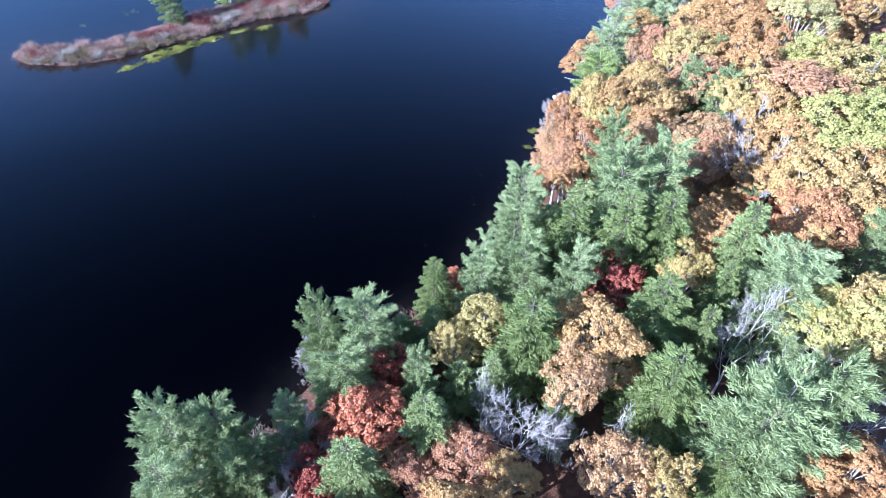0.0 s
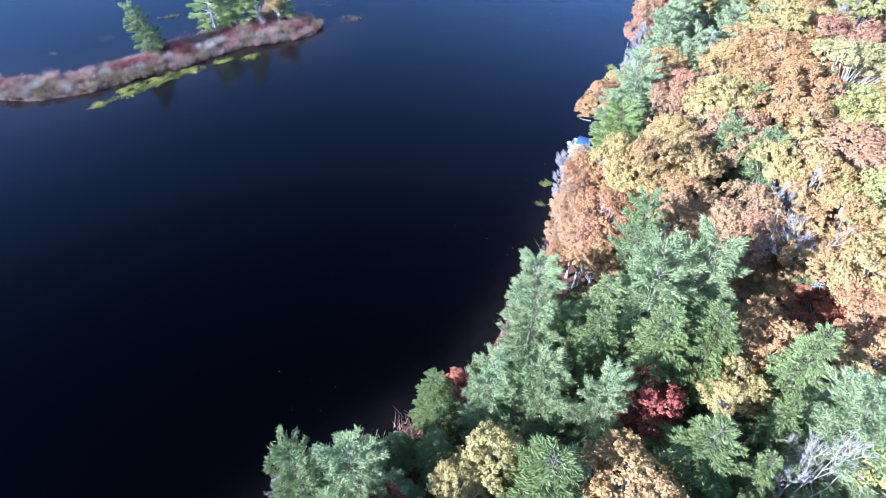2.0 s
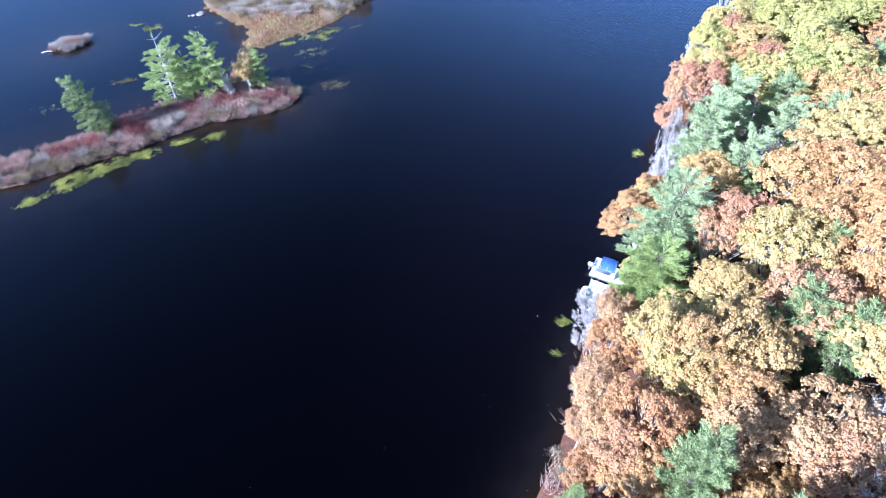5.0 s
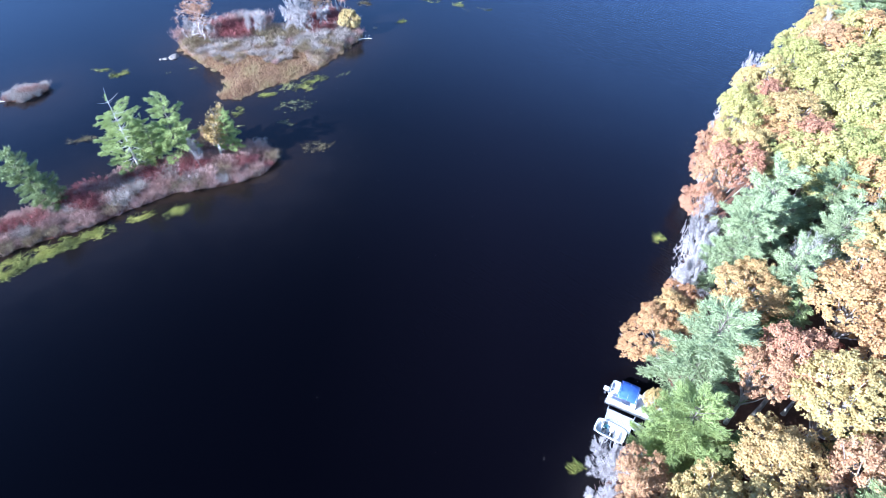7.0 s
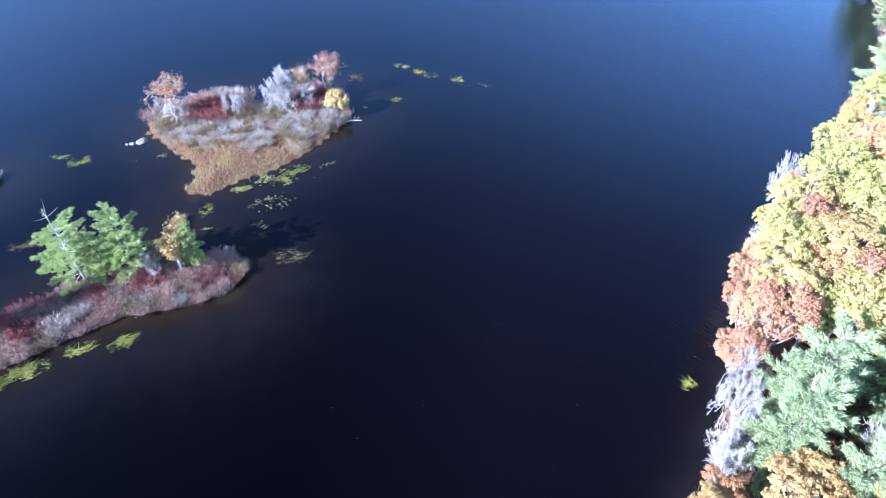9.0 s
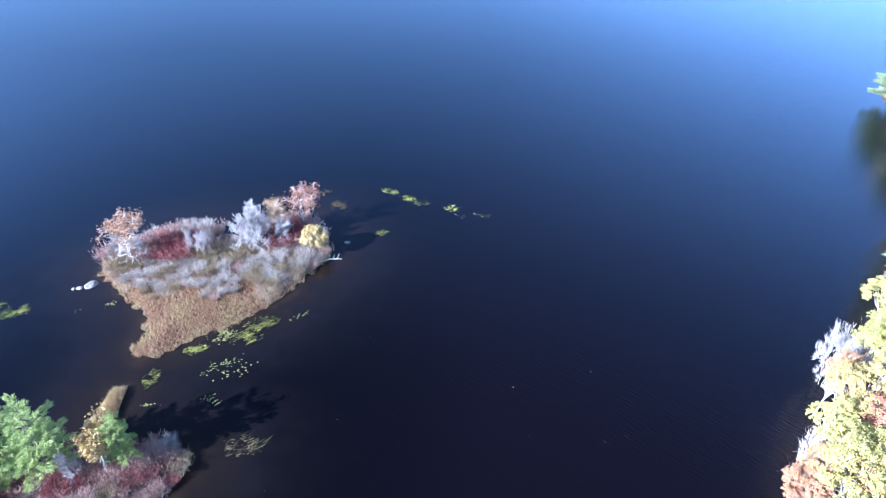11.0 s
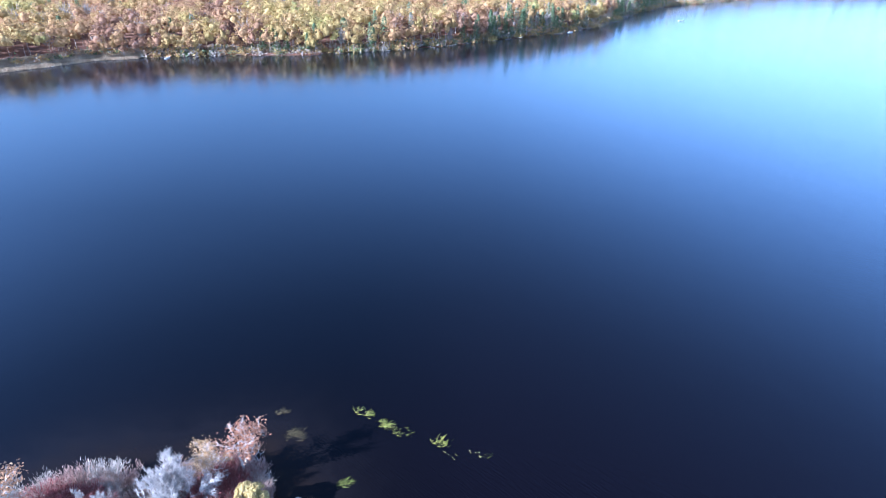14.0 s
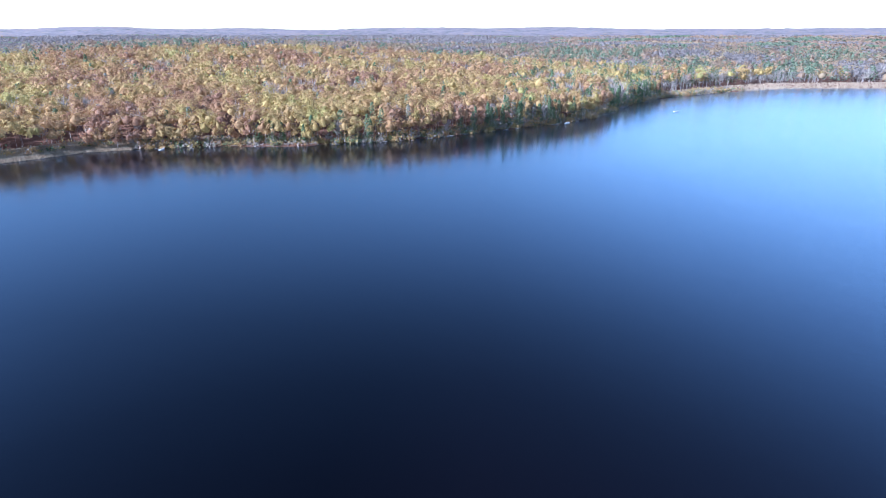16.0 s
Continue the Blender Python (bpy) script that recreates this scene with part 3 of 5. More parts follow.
def grow(rng, root, way, length, radius, depth, paths, spread=0.55, lift=0.18):
    """A bare limb that forks again and again."""
    mid = root + way * length * 0.5 + rng.normal(size=3) * 0.05 * length
    tip = root + way * length + rng.normal(size=3) * 0.07 * length
    paths.append([(root, radius), (mid, radius * 0.8), (tip, radius * 0.58)])
    if depth == 0:
        return
    for k in range(3 if depth > 1 or rng.uniform() < 0.6 else 2):
        d = unit(way + rng.normal(size=3) * spread + np.array([0, 0, lift]))
        start = mid if k == 2 else tip
        grow(rng, start, d, length * rng.uniform(0.58, 0.82), radius * 0.56, depth - 1, paths, spread, lift)


def build_bare(name, rng, h, r, label, bark=None, depth=5, stems=1):
    t = thing(name, 0, 0, 0, 0, label, "bare tree")
    paths = []
    for k in range(stems):
        lean = rng.normal(size=3) * (0.08 if stems == 1 else 0.3)
        grow(rng, np.array([0, 0, -0.2]) + np.array([lean[0], lean[1], 0]), unit(np.array([lean[0], lean[1], 1.0])), h * 0.30, (0.010 if stems == 1 else 0.006) * h, depth, paths, 0.5 if stems == 1 else 0.7)
    pts = np.array([p[-1][0] for p in paths])
    k = r / max(0.5, np.percentile(np.hypot(pts[:, 0], pts[:, 1]), 92))
    kz = h / max(0.5, pts[:, 2].max())
    sc = np.array([k, k, kz])
    paths = [[(np.array(p) * sc, max(q, 0.013)) for p, q in path] for path in paths]
    main = paths[0]
    part("trunk", raw_mesh(name + "_trunk", *tubes([main], 6)), bark or PALE_BARK, t)
    part("bare_crown", raw_mesh(name + "_bare_crown", *tubes(paths[1:], 3)), bark or PALE_BARK, t)
    tips = np.repeat(np.array([p[-1][0] for p in paths[len(paths) // 4:]]), 10, 0)
    way = unit(tips - np.array([0, 0, h * 0.35])) + rng.normal(size=tips.shape) * 0.5 + np.array([0, 0, 0.35])
    part("twig_tuft", raw_mesh(name + "_twig_tuft", *blades(rng, tips, way, rng.uniform(0.25, 0.85, len(tips)) * r * 0.32, 0.03)), TWIG_SILVER, t)
    return t


def build_shrub(name, rng, leaf, label, r=1.1, h=1.35, bits=640, twigs=300):
    """A dense low shrub: a fan of fine twigs with small clumps at their ends."""
    t = thing(name, 0, 0, 0, 0, label, "shrub")
    n = twigs
    a = rng.uniform(0, 6.283, n)
    lean = np.sqrt(rng.uniform(0, 1, n)) * 0.95
    way = np.stack([np.cos(a) * lean, np.sin(a) * lean, np.full(n, 0.85)], 1) * np.array([r, r, h])
    base = np.stack([rng.normal(0, 0.2 * r, n), rng.normal(0, 0.2 * r, n), np.full(n, -0.1)], 1)
    length = np.linalg.norm(way, axis=1) * rng.uniform(0.7, 1.05, n)
    v1, f1 = blades(rng, base, way, length, 0.05)
    ends = base + unit(way) * length[:, None]
    m = bits
    p = ends[rng.integers(0, n, m)] + rng.normal(size=(m, 3)) * 0.10 * r - np.array([0, 0, 1]) * rng.uniform(0, 0.35 * h, (m, 1))
    q = unit(p * np.array([1, 1, 0.5]) + np.array([0, 0, 0.6]))
    v2, f2 = blades(rng, p, q + np.array([0, 0, 0.5]) + rng.normal(size=(m, 3)) * 0.5, rng.uniform(0.16, 0.40, m), rng.uniform(0.035, 0.075, m))
    part("twig_tuft", raw_mesh(name + "_twig_tuft", v1, f1), TWIG_GREY if leaf is TWIG_GREY else TWIG_PINK, t)
    part("foliage", raw_mesh(name + "_foliage", v2, f2), leaf, t)
    return t


def build_thin_oak(name, leaf, rng, h, r, label, share=0.5, depth=5):
    """A small open tree: white forked limbs with tufts of dead leaves on part of its twigs."""
    t = thing(name, 0, 0, 0, 0, label, "oak tree")
    paths = []
    lean = rng.normal(size=2) * 0.14
    grow(rng, np.array([0, 0, -0.2]), unit(np.array([lean[0], lean[1], 1.0])), h * 0.30, 0.018 * h, depth, paths, 0.95, 0.02)
    pts = np.array([p[-1][0] for p in paths])
    sc = np.array([1, 1, 0]) * (r / max(0.4, np.percentile(np.hypot(pts[:, 0], pts[:, 1]), 92))) + np.array([0, 0, h / pts[:, 2].max()])
    paths = [[(np.array(p) * sc, max(q, 0.02)) for p, q in path] for path in paths]
    part("trunk", raw_mesh(name + "_trunk", *tubes(paths[:1], 6)), PALE_BARK, t)
    part("bare_crown", raw_mesh(name + "_bare_crown", *tubes(paths[1:], 3)), PALE_BARK, t)
    ends = pts[pts[:, 2] > 0.45 * pts[:, 2].max()] * sc
    tips = np.repeat(ends, 5, 0)
    way = unit(tips - np.array([0, 0, h * 0.4])) + rng.normal(size=tips.shape) * 0.6
    part("twig_tuft", raw_mesh(name + "_twig_tuft", *blades(rng, tips, way, rng.uniform(0.2, 0.8, len(tips)) * r * 0.25, 0.03)), TWIG_SILVER, t)
    ends = ends[rng.permutation(len(ends))[: int(len(ends) * share)]]
    p = np.repeat(ends, 24, 0) + rng.normal(size=(len(ends) * 24, 3)) * 0.13 * r
    part("foliage", raw_mesh(name + "_foliage", *leaves(rng, p, unit(rng.normal(size=p.shape) + np.array([0, 0, 0.6])), 0.10)), leaf, t)
    return t


GROUPS = {"oak_tree": "oak trees of the wood", "maple_tree": "maple trees of the wood", "birch_tree": "birch trees of the wood", "pine_tree": "pine trees by the lake",
          "hemlock_tree": "hemlock trees of the wood", "bare_tree": "bare trees of the wood", "bare_bush": "bare bushes by the water", "shrub": "shrubs on the islands", "willow_bush": "bushes on the islands"}
RNG = np.random.default_rng(7)
TEMPLATES = {}


def plant(kind, x, y, h, r, seed=None):
    """Put one tree or shrub of a kind, of that height and crown radius, on the ground."""
    builder, h0, r0, count = KINDS[kind]
    made = TEMPLATES.setdefault(kind, [])
    m = pose(x, y, ground_at(x, y), 0, 0, RNG.uniform(0, 360)) @ Matrix.Diagonal((r / r0 * RNG.uniform(0.9, 1.12), r / r0 * RNG.uniform(0.9, 1.12), h / h0, 1))
    if len(made) < count:
        t = builder(np.random.default_rng(hash_name(kind) + len(made)), h0, r0)
        t.matrix_world = m
        made.append(t)
        return tagged(t, group=GROUPS[t.name.split(".")[0]])
    t = copy_thing(made[int(RNG.integers(0, count))], Matrix.Identity(4))
    t.matrix_basis = m
    return t


def hash_name(s):
    return sum((i + 3) * ord(c) for i, c in enumerate(s))


KINDS = {
    "orange": (lambda g, h, r: build_leafy("oak_tree", ORANGE, g, h, r, "broad oak tree with orange-brown autumn leaves in the shore wood", "oak tree"), 15.0, 3.6, 3),
    "ochre": (lambda g, h, r: build_leafy("oak_tree", OCHRE, g, h, r, "broad oak tree with golden ochre autumn leaves in the shore wood", "oak tree"), 15.0, 3.8, 3),
    "russet": (lambda g, h, r: build_leafy("oak_tree", RUSSET, g, h, r, "oak tree with dull russet leaves and pale limbs showing", "oak tree", each=34), 14.0, 3.6, 3),
    "olive": (lambda g, h, r: build_leafy("oak_tree", OLIVE, g, h, r, "oak tree with yellow-green leaves just turning in autumn", "oak tree"), 15.0, 4.0, 2),
    "scarlet": (lambda g, h, r: build_leafy("maple_tree", SCARLET, g, h, r, "small maple tree with deep red autumn leaves under the pines", "maple tree", low=0.25, each=34, size=0.11), 9.0, 2.8, 2),
    "pale": (lambda g, h, r: build_leafy("birch_tree", PALE, g, h, r, "tall birch tree with pale lemon-yellow leaves", "birch tree", bark=PALE_BARK), 17.0, 4.0, 1),
    "pine": (lambda g, h, r: build_pine("pine_tree", PINE, g, h, r, "blue-green white pine with upswept feathery boughs on the shore"), 15.0, 3.6, 4),
    "silver_pine": (lambda g, h, r: build_pine("pine_tree", SILVER_PINE, g, h, r, "pale silver-green white pine with dense soft boughs"), 15.0, 3.6, 3),
    "light_pine": (lambda g, h, r: build_pine("pine_tree", ISLAND_PINE, g, h, r, "rounded bright green pine beside the dock", 15, 0.10, 1.5), 13.0, 4.0, 1),
    "hemlock": (lambda g, h, r: build_hemlock("hemlock_tree", g, h, r, "dense dark green hemlock with drooping sprays"), 14.0, 3.3, 3),
    "bare": (lambda g, h, r: build_bare("bare_tree", g, h, r, "leafless tree with forked silver-white branches"), 12.0, 3.2, 3),
    "small_bare": (lambda g, h, r: build_bare("bare_bush", g, h, r, "leafless many-stemmed silver-grey bush at the water's edge", depth=5, stems=3), 5.0, 2.0, 2),
    "shrub_grey": (lambda g, h, r: build_shrub("shrub", g, TWIG_GREY, "leafless silver-grey twiggy shrub on boggy ground"), 1.35, 1.1, 2),
    "shrub_pink": (lambda g, h, r: build_shrub("shrub", g, TWIG_PINK, "low lavender-pink twiggy shrub on boggy ground"), 1.35, 1.1, 2),
    "shrub_maroon": (lambda g, h, r: build_shrub("shrub", g, TWIG_MAROON, "low shrub with dark maroon autumn leaves", bits=800), 1.35, 1.1, 2),
    "shrub_olive": (lambda g, h, r: build_shrub("shrub", g, TWIG_OLIVE, "low olive-brown shrub at the waterline", bits=700), 1.35, 1.1, 2),
}

# trees along the shore: x, y, height, crown radius
PINES = [(-20.6, 17.9, 14, 3.1), (-16.2, 19.9, 12, 2.6), (23.2, 20.6, 18, 4.9), (28.0, 22.4, 18, 4.2), (-21.4, 21.7, 15, 3.4), (-18.1, 22.4, 14, 2.8), (-13.3, 24.7, 11, 2.3), (-2.4, 28.3, 12, 2.2), (-9.2, 28.1, 13, 3.3), (-14.9, 21.4, 11, 2.4), (-11.2, 32.0, 15, 2.8), (-6.8, 32.4, 15, 3.4), (30.8, 34.6, 17, 4.6), (12.6, 38.1, 15, 2.9), (7.9, 39.6, 15, 3.5), (3.6, 39.7, 14, 2.9), (7.3, 45.7, 14, 3.2), (18.4, 47.6, 18.5, 4.6), (35.9, 53.4, 9, 2), (22.4, 49.0, 19, 4.3), (18.8, 55.4, 17, 3.2), (9.0, 50.6, 14, 3.4), (35.2, 67.3, 15, 3), (32.5, 69.4, 15, 3.4), (38, 78.6, 14, 2.3)]
HEMLOCKS_A = [(21.4, 19.4, 11, 2.7), (-7.3, 19.7, 13, 2.9), (-1.6, 23.6, 13, 2.8), (10.1, 26, 9, 2), (18.7, 26.2, 14, 3.9), (4.3, 29.2, 10, 1.9), (1.4, 29.5, 9, 1.9), (7.5, 31.4, 15, 4), (23.7, 32.5, 12, 2), (19.2, 33.3, 15, 4), (25.8, 36, 14, 2.2), (-1, 36.7, 8, 1.8), (27.9, 39.3, 18, 2.9), (-1, 41.1, 10, 2.2), (21.8, 42.4, 16.5, 3.4), (12.8, 43.6, 15, 3.0), (17.6, 42.2, 17, 3.2), (14.6, 48.2, 14, 2.8), (11.2, 46.8, 12, 2.6), (34.9, 89.6, 10, 2.4)]
HEMLOCKS_B = [(59.1, 142.6, 11, 3.1)]
ORANGE_OAKS_A = [(16.7, 18.7, 12, 2), (31.3, 19.3, 11, 2.8), (-4.7, 21.6, 8, 1.8), (13.5, 30.3, 15, 3.2), (23.8, 39.3, 13, 2.1), (27.3, 44.2, 14, 2.7), (37.5, 44.3, 15, 3.4), (30.9, 50.2, 7, 2.3), (48, 51.6, 16, 3.9), (33.5, 53.2, 8, 2.6), (36.2, 55, 13, 2.5), (27.7, 55.1, 9, 2.3), (25, 56.1, 8, 2), (39.7, 56.5, 15, 3.5), (16, 57.1, 10, 2.1), (32.6, 57.3, 7, 3.7), (12.1, 58.3, 8, 1.6), (15.3, 58.7, 8, 1.9), (17.4, 60.9, 13, 2.6), (39.9, 62.6, 15, 3.3), (25.4, 62.8, 13, 2.9), (22.2, 63.2, 12, 2.2)]
ORANGE_OAKS_B = [(43.6, 67.3, 16, 3), (20.8, 67.8, 11, 2.7), (16.1, 69.6, 11, 2.2), (41.4, 72, 16, 3.1), (43.4, 72.3, 15, 4), (40.3, 75.9, 16, 3), (45.2, 76.6, 16, 2.8), (43.6, 80.5, 16, 3.4), (38.7, 81.7, 15, 3.2), (47.7, 85.5, 16, 3.9), (43.2, 87.1, 16, 3.9), (40.2, 89.6, 15, 3.6), (31.2, 92.2, 12, 2.8), (26, 93.5, 8, 2.1), (47.1, 95.1, 16, 4.2), (49.3, 104.7, 15, 3.4), (41.3, 115.7, 13, 3.6), (43.9, 118, 14, 4), (61.4, 137.8, 15, 5)]
OCHRE_OAKS_A = [(4.9, 19.2, 10, 2.1), (38.6, 31.5, 15, 3.8), (0.7, 32.1, 11, 2.2), (3.9, 34.3, 12, 2.3), (36.1, 42.4, 13, 2.7), (43.9, 47.4, 16, 4.4), (40.2, 48.8, 16, 4.2), (38.5, 66.7, 16, 3.2), (22.2, 66.9, 15, 2.5), (21.2, 67.1, 13, 2.5), (26.5, 67.7, 15, 3), (24.4, 68.4, 13, 4.2), (19.6, 68.6, 15, 2.6), (50.2, 71.1, 16, 4.6), (22.2, 71.7, 11, 2.4), (27.9, 74.1, 13, 2.9), (34.1, 79.1, 15, 3.4), (21.7, 83.7, 5, 1.1), (53.3, 96.5, 15, 3.4), (53.5, 102.3, 15, 3.6), (62.3, 104.5, 16, 4.2), (44, 110.3, 14, 3.7)]
OCHRE_OAKS_B = [(45, 110.7, 13, 3.3), (39.4, 111.1, 12, 2.6), (52.8, 112.2, 15, 4), (36.3, 112.7, 14, 3.2), (42.7, 114.7, 11, 2.5), (52.6, 117, 15, 4.5), (38.9, 119.2, 14, 3.9), (39.8, 124.6, 12, 2.3), (50.2, 124.9, 14, 4.3), (55, 126.5, 15, 4.9), (43.8, 127.3, 14, 3.7), (60.7, 128.1, 15, 5.1), (50, 135.4, 13, 3.1), (66.8, 137.9, 15, 4.4), (56.3, 144.7, 11, 3.1), (57.4, 146.4, 10, 3.6), (61, 152.1, 10, 3.1), (61.3, 153.9, 9, 2.2), (64.1, 156.1, 11, 3.2), (75.1, 172.5, 7, 2.6)]
GREEN_OAKS = [(34.7, 30.4, 14, 4), (45.7, 57.1, 16, 4.8), (50.9, 57.7, 16, 4.6), (47.3, 72.2, 16, 3.2), (59.4, 73.6, 15, 3.3), (52.1, 107.2, 15, 4.1), (47.1, 108.1, 14, 2.9), (49.9, 111.1, 15, 4.2), (51.6, 135, 13, 4.3), (60.7, 139.6, 14, 3.8)]
RUSSET_OAKS_A = [(12.8, 19.3, 12, 2.5), (-2.3, 20.1, 9, 2), (30, 20.3, 9, 2.3), (1.5, 21.5, 10, 2.3), (10.9, 26.8, 14, 2.4), (30.4, 57, 13, 2.5), (14.9, 58.9, 11, 2.4), (30.7, 59.6, 14, 3.2), (24.6, 59.6, 13, 2.6), (14.3, 60.6, 9, 2.2), (16, 61.5, 8, 2.6), (12.9, 62.4, 8, 1.9), (45.4, 64.9, 16, 5.3), (15.3, 65.1, 9, 3.4), (33.5, 71.8, 15, 3.3), (17.7, 72.4, 9, 2.3), (29.3, 82.7, 13, 2.7), (32, 83.2, 14, 2.4), (55.3, 91.2, 16, 3.9), (35.2, 110.3, 14, 3.2), (33.5, 111.2, 12, 2.6)]
RUSSET_OAKS_B = [(44.7, 114.1, 14, 3.5), (36.5, 119.9, 7, 1.4), (37.8, 121.8, 10, 1.6), (43.6, 123, 13, 3.8), (44.5, 132.9, 11, 1.8), (56.5, 137.2, 14, 4.2)]
RED_MAPLES = [(-10.8, 20.5, 9, 1.8), (-6.5, 24.6, 11, 2.8), (-10.1, 25.1, 8, 1.6), (-5.3, 30.5, 9, 2.2), (16.9, 39.2, 12, 2.2), (0.8, 43.7, 6, 1.4), (36.8, 50.3, 8, 2.9), (29.9, 54.1, 6, 2.3)]
PALE_BIRCH = [(50.2, 81.8, 17, 3.9)]
BARE_TREES_A = [(-13.5, 20, 8, 2.1), (33.8, 20.8, 12, 3.5), (-12.5, 21.8, 9, 3.1), (14.5, 23, 11, 3), (5.4, 23.3, 13, 3.2), (9.8, 23.9, 8, 1.8), (35.5, 24.6, 14, 3.7), (3.3, 27, 12, 2.3), (26.9, 31, 15, 3.9), (-14.3, 34.5, 6, 1.7), (35.4, 34.7, 10, 2.4), (36, 54.2, 15, 3.9), (36.4, 61.5, 15, 3.3), (54.2, 67.2, 15, 2.2), (37.8, 70.7, 13, 2.6), (46.8, 74.8, 14, 2.1), (40.6, 95.4, 13, 3.0), (33.4, 76.0, 11.5, 2.8), (28.4, 97.8, 8, 2.3), (30, 100.3, 8, 2.1), (60.2, 102.1, 14, 3.1), (31.9, 105.8, 9, 2.5)]
BARE_TREES_B = [(51.6, 117.3, 13, 2.4), (38.6, 122.2, 10, 2.5), (47.1, 136.7, 10, 2.2), (48.2, 137, 11, 2.7), (60.5, 146.4, 11, 3.2), (61, 147.7, 10, 2.8)]
LIGHT_PINE = [(22, 78.3, 11.8, 4.4)]
SILVER_PINES = [(25.3, 85.3, 15, 4.1), (34.9, 92.8, 14, 3.2), (32.1, 98, 16, 3.6), (42.1, 98.5, 14, 3.6), (47.5, 100.4, 14, 3.5), (36, 103.1, 15, 4.3), (43.6, 104.8, 14, 3.4), (56.1, 105.2, 15, 2.7), (61.4, 113.9, 17, 4.3), (65.7, 116.2, 17, 3.9), (67.1, 148.4, 15, 5.5), (70.1, 149.1, 15, 5.1), (64.5, 149.7, 15, 4.8), (68, 156.4, 15, 6.7), (72.6, 165.6, 16, 6.2), (87.1, 195.9, 12, 5.6), (95.7, 214.6, 14, 6.3), (93.7, 216, 12, 6.3)]
STANDS = [("pine", PINES), ("hemlock", HEMLOCKS_A + HEMLOCKS_B), ("orange", ORANGE_OAKS_A + ORANGE_OAKS_B), ("ochre", OCHRE_OAKS_A + OCHRE_OAKS_B), ("olive", GREEN_OAKS), ("russet", RUSSET_OAKS_A + RUSSET_OAKS_B), ("scarlet", RED_MAPLES), ("pale", PALE_BIRCH), ("bare", BARE_TREES_A + BARE_TREES_B), ("light_pine", LIGHT_PINE), ("silver_pine", SILVER_PINES)]
STANDING = []
for kind, rows in STANDS:
    for x, y, h, r in rows:
        if y > 122:
            x, r = x + (0.3 if y < 145 else 2.6 if y < 190 else 4.0), 0.9 * r
        if kind == "bare" and h < 10.5:
            plant("small_bare", x, y, h, r)
        else:
            plant("olive" if kind == "ochre" and y > 104 and round(10 * x) % 3 else kind, x, y, h * 1.04, r * (1.1 if kind in ("pine", "silver_pine") else 1.25 if kind == "hemlock" else 1.12 if y < 55 else 1.0 if land(x, y)[0] < 6 else 1.26))
        STANDING.append((x, y, r))

# the wood goes on behind the trees along the shore, with smaller trees beneath it
for tries, spread, low, high, top in ((2600, (3.0, 4.2), 2.5, 46, (13, 16)), (3600, (1.6, 2.5), 1.6, 30, (5, 9))):
    spots = RNG.uniform((-30, -5), (150, 235), (tries, 2))
    ds = land(spots[:, 0], spots[:, 1])
    spots = spots[(ds > low) & (ds < high) & (spots[:, 0] < np.minimum(44 + 0.5 * spots[:, 1], 102)) & (inside(LAKE, spots[:, 0], spots[:, 1]) < 0)]
    for x, y in spots:
        r = RNG.uniform(*spread)
        if land(x, y)[0] < 1.15 * r or top[0] > 10 and 15 < y < 46 and x < 34:
            continue
        near_by = np.array(STANDING)
        if np.any(np.hypot(near_by[:, 0] - x, near_by[:, 1] - y) < (0.68 if top[0] > 10 else 0.6) * (r + near_by[:, 2])):
            continue
        if top[0] > 10:
            kind = str(RNG.choice(["ochre", "orange", "russet", "olive", "pine", "bare"], p=[0.34, 0.30, 0.16, 0.06, 0.08, 0.06]))
        else:
            kind = str(RNG.choice(["hemlock", "russet", "scarlet", "orange"], p=[0.5, 0.22, 0.08, 0.2]))
        plant(kind, x, y, RNG.uniform(*top), r)
        STANDING.append((x, y, r))

# low scrub along the lake shore, one joined mass
rng = np.random.default_rng(5)
base, way, hue = [], [], []
for a, c in zip(SHORE[4:] + SHORE_NORTH[:8], SHORE[5:] + SHORE_NORTH[:9]):
    for i in range(max(1, int(math.dist(a, c) / 1.5))):
        u = rng.uniform(0, 1)
        x, y = a[0] + (c[0] - a[0]) * u + rng.uniform(-0.2, 1.2), a[1] + (c[1] - a[1]) * u - rng.uniform(-0.2, 1.2)
        if 80 < y < 88 and x < 23 or land(x, y)[0] < -0.4:
            continue
        s, n = rng.uniform(0.35, 0.9), 190
        base.append(np.array([x, y, ground_at(x, y)]) + rng.normal(0, 0.8 * s, (n, 3)) * np.array([1, 1, 0]))
        way.append((np.array([0, 0, 1.0]) + rng.normal(0, 0.55, (n, 3)) * np.array([1, 1, 0.2])) * s)
        hue.append(np.full(n, rng.uniform(0, 1)))
base, way, hue = np.concatenate(base), np.concatenate(way), np.concatenate(hue)
v, f = blades(rng, base, way, np.linalg.norm(way, axis=1) * rng.uniform(0.6, 1.5, len(way)), rng.uniform(0.03, 0.09, len(way)))
SCRUB = leaf_material("shore_scrub_twigs", [(0.1, (0.30, 0.15, 0.12)), (0.4, (0.42, 0.30, 0.27)), (0.6, (0.34, 0.28, 0.12)), (0.9, (0.50, 0.42, 0.38))], 0.15, attribute=True)
tagged(part("shore_scrub", raw_mesh("shore_scrub", v, f, hue), SCRUB, None), "thin russet and grey scrub along the waterline", "scrub", kind="stuff")


# ---- the islands ----
def scatter(poly, gap, margin, keep):
    pts = RNG.uniform(poly.min(0), poly.max(0), (9000, 2))
    pts = pts[inside(poly, pts[:, 0], pts[:, 1]) > margin]
    got = np.zeros((0, 2))
    for p in pts:
        if keep(*p) and not np.any(np.hypot(*(got - p).T) < gap):
            got = np.vstack([got, p])
    return got


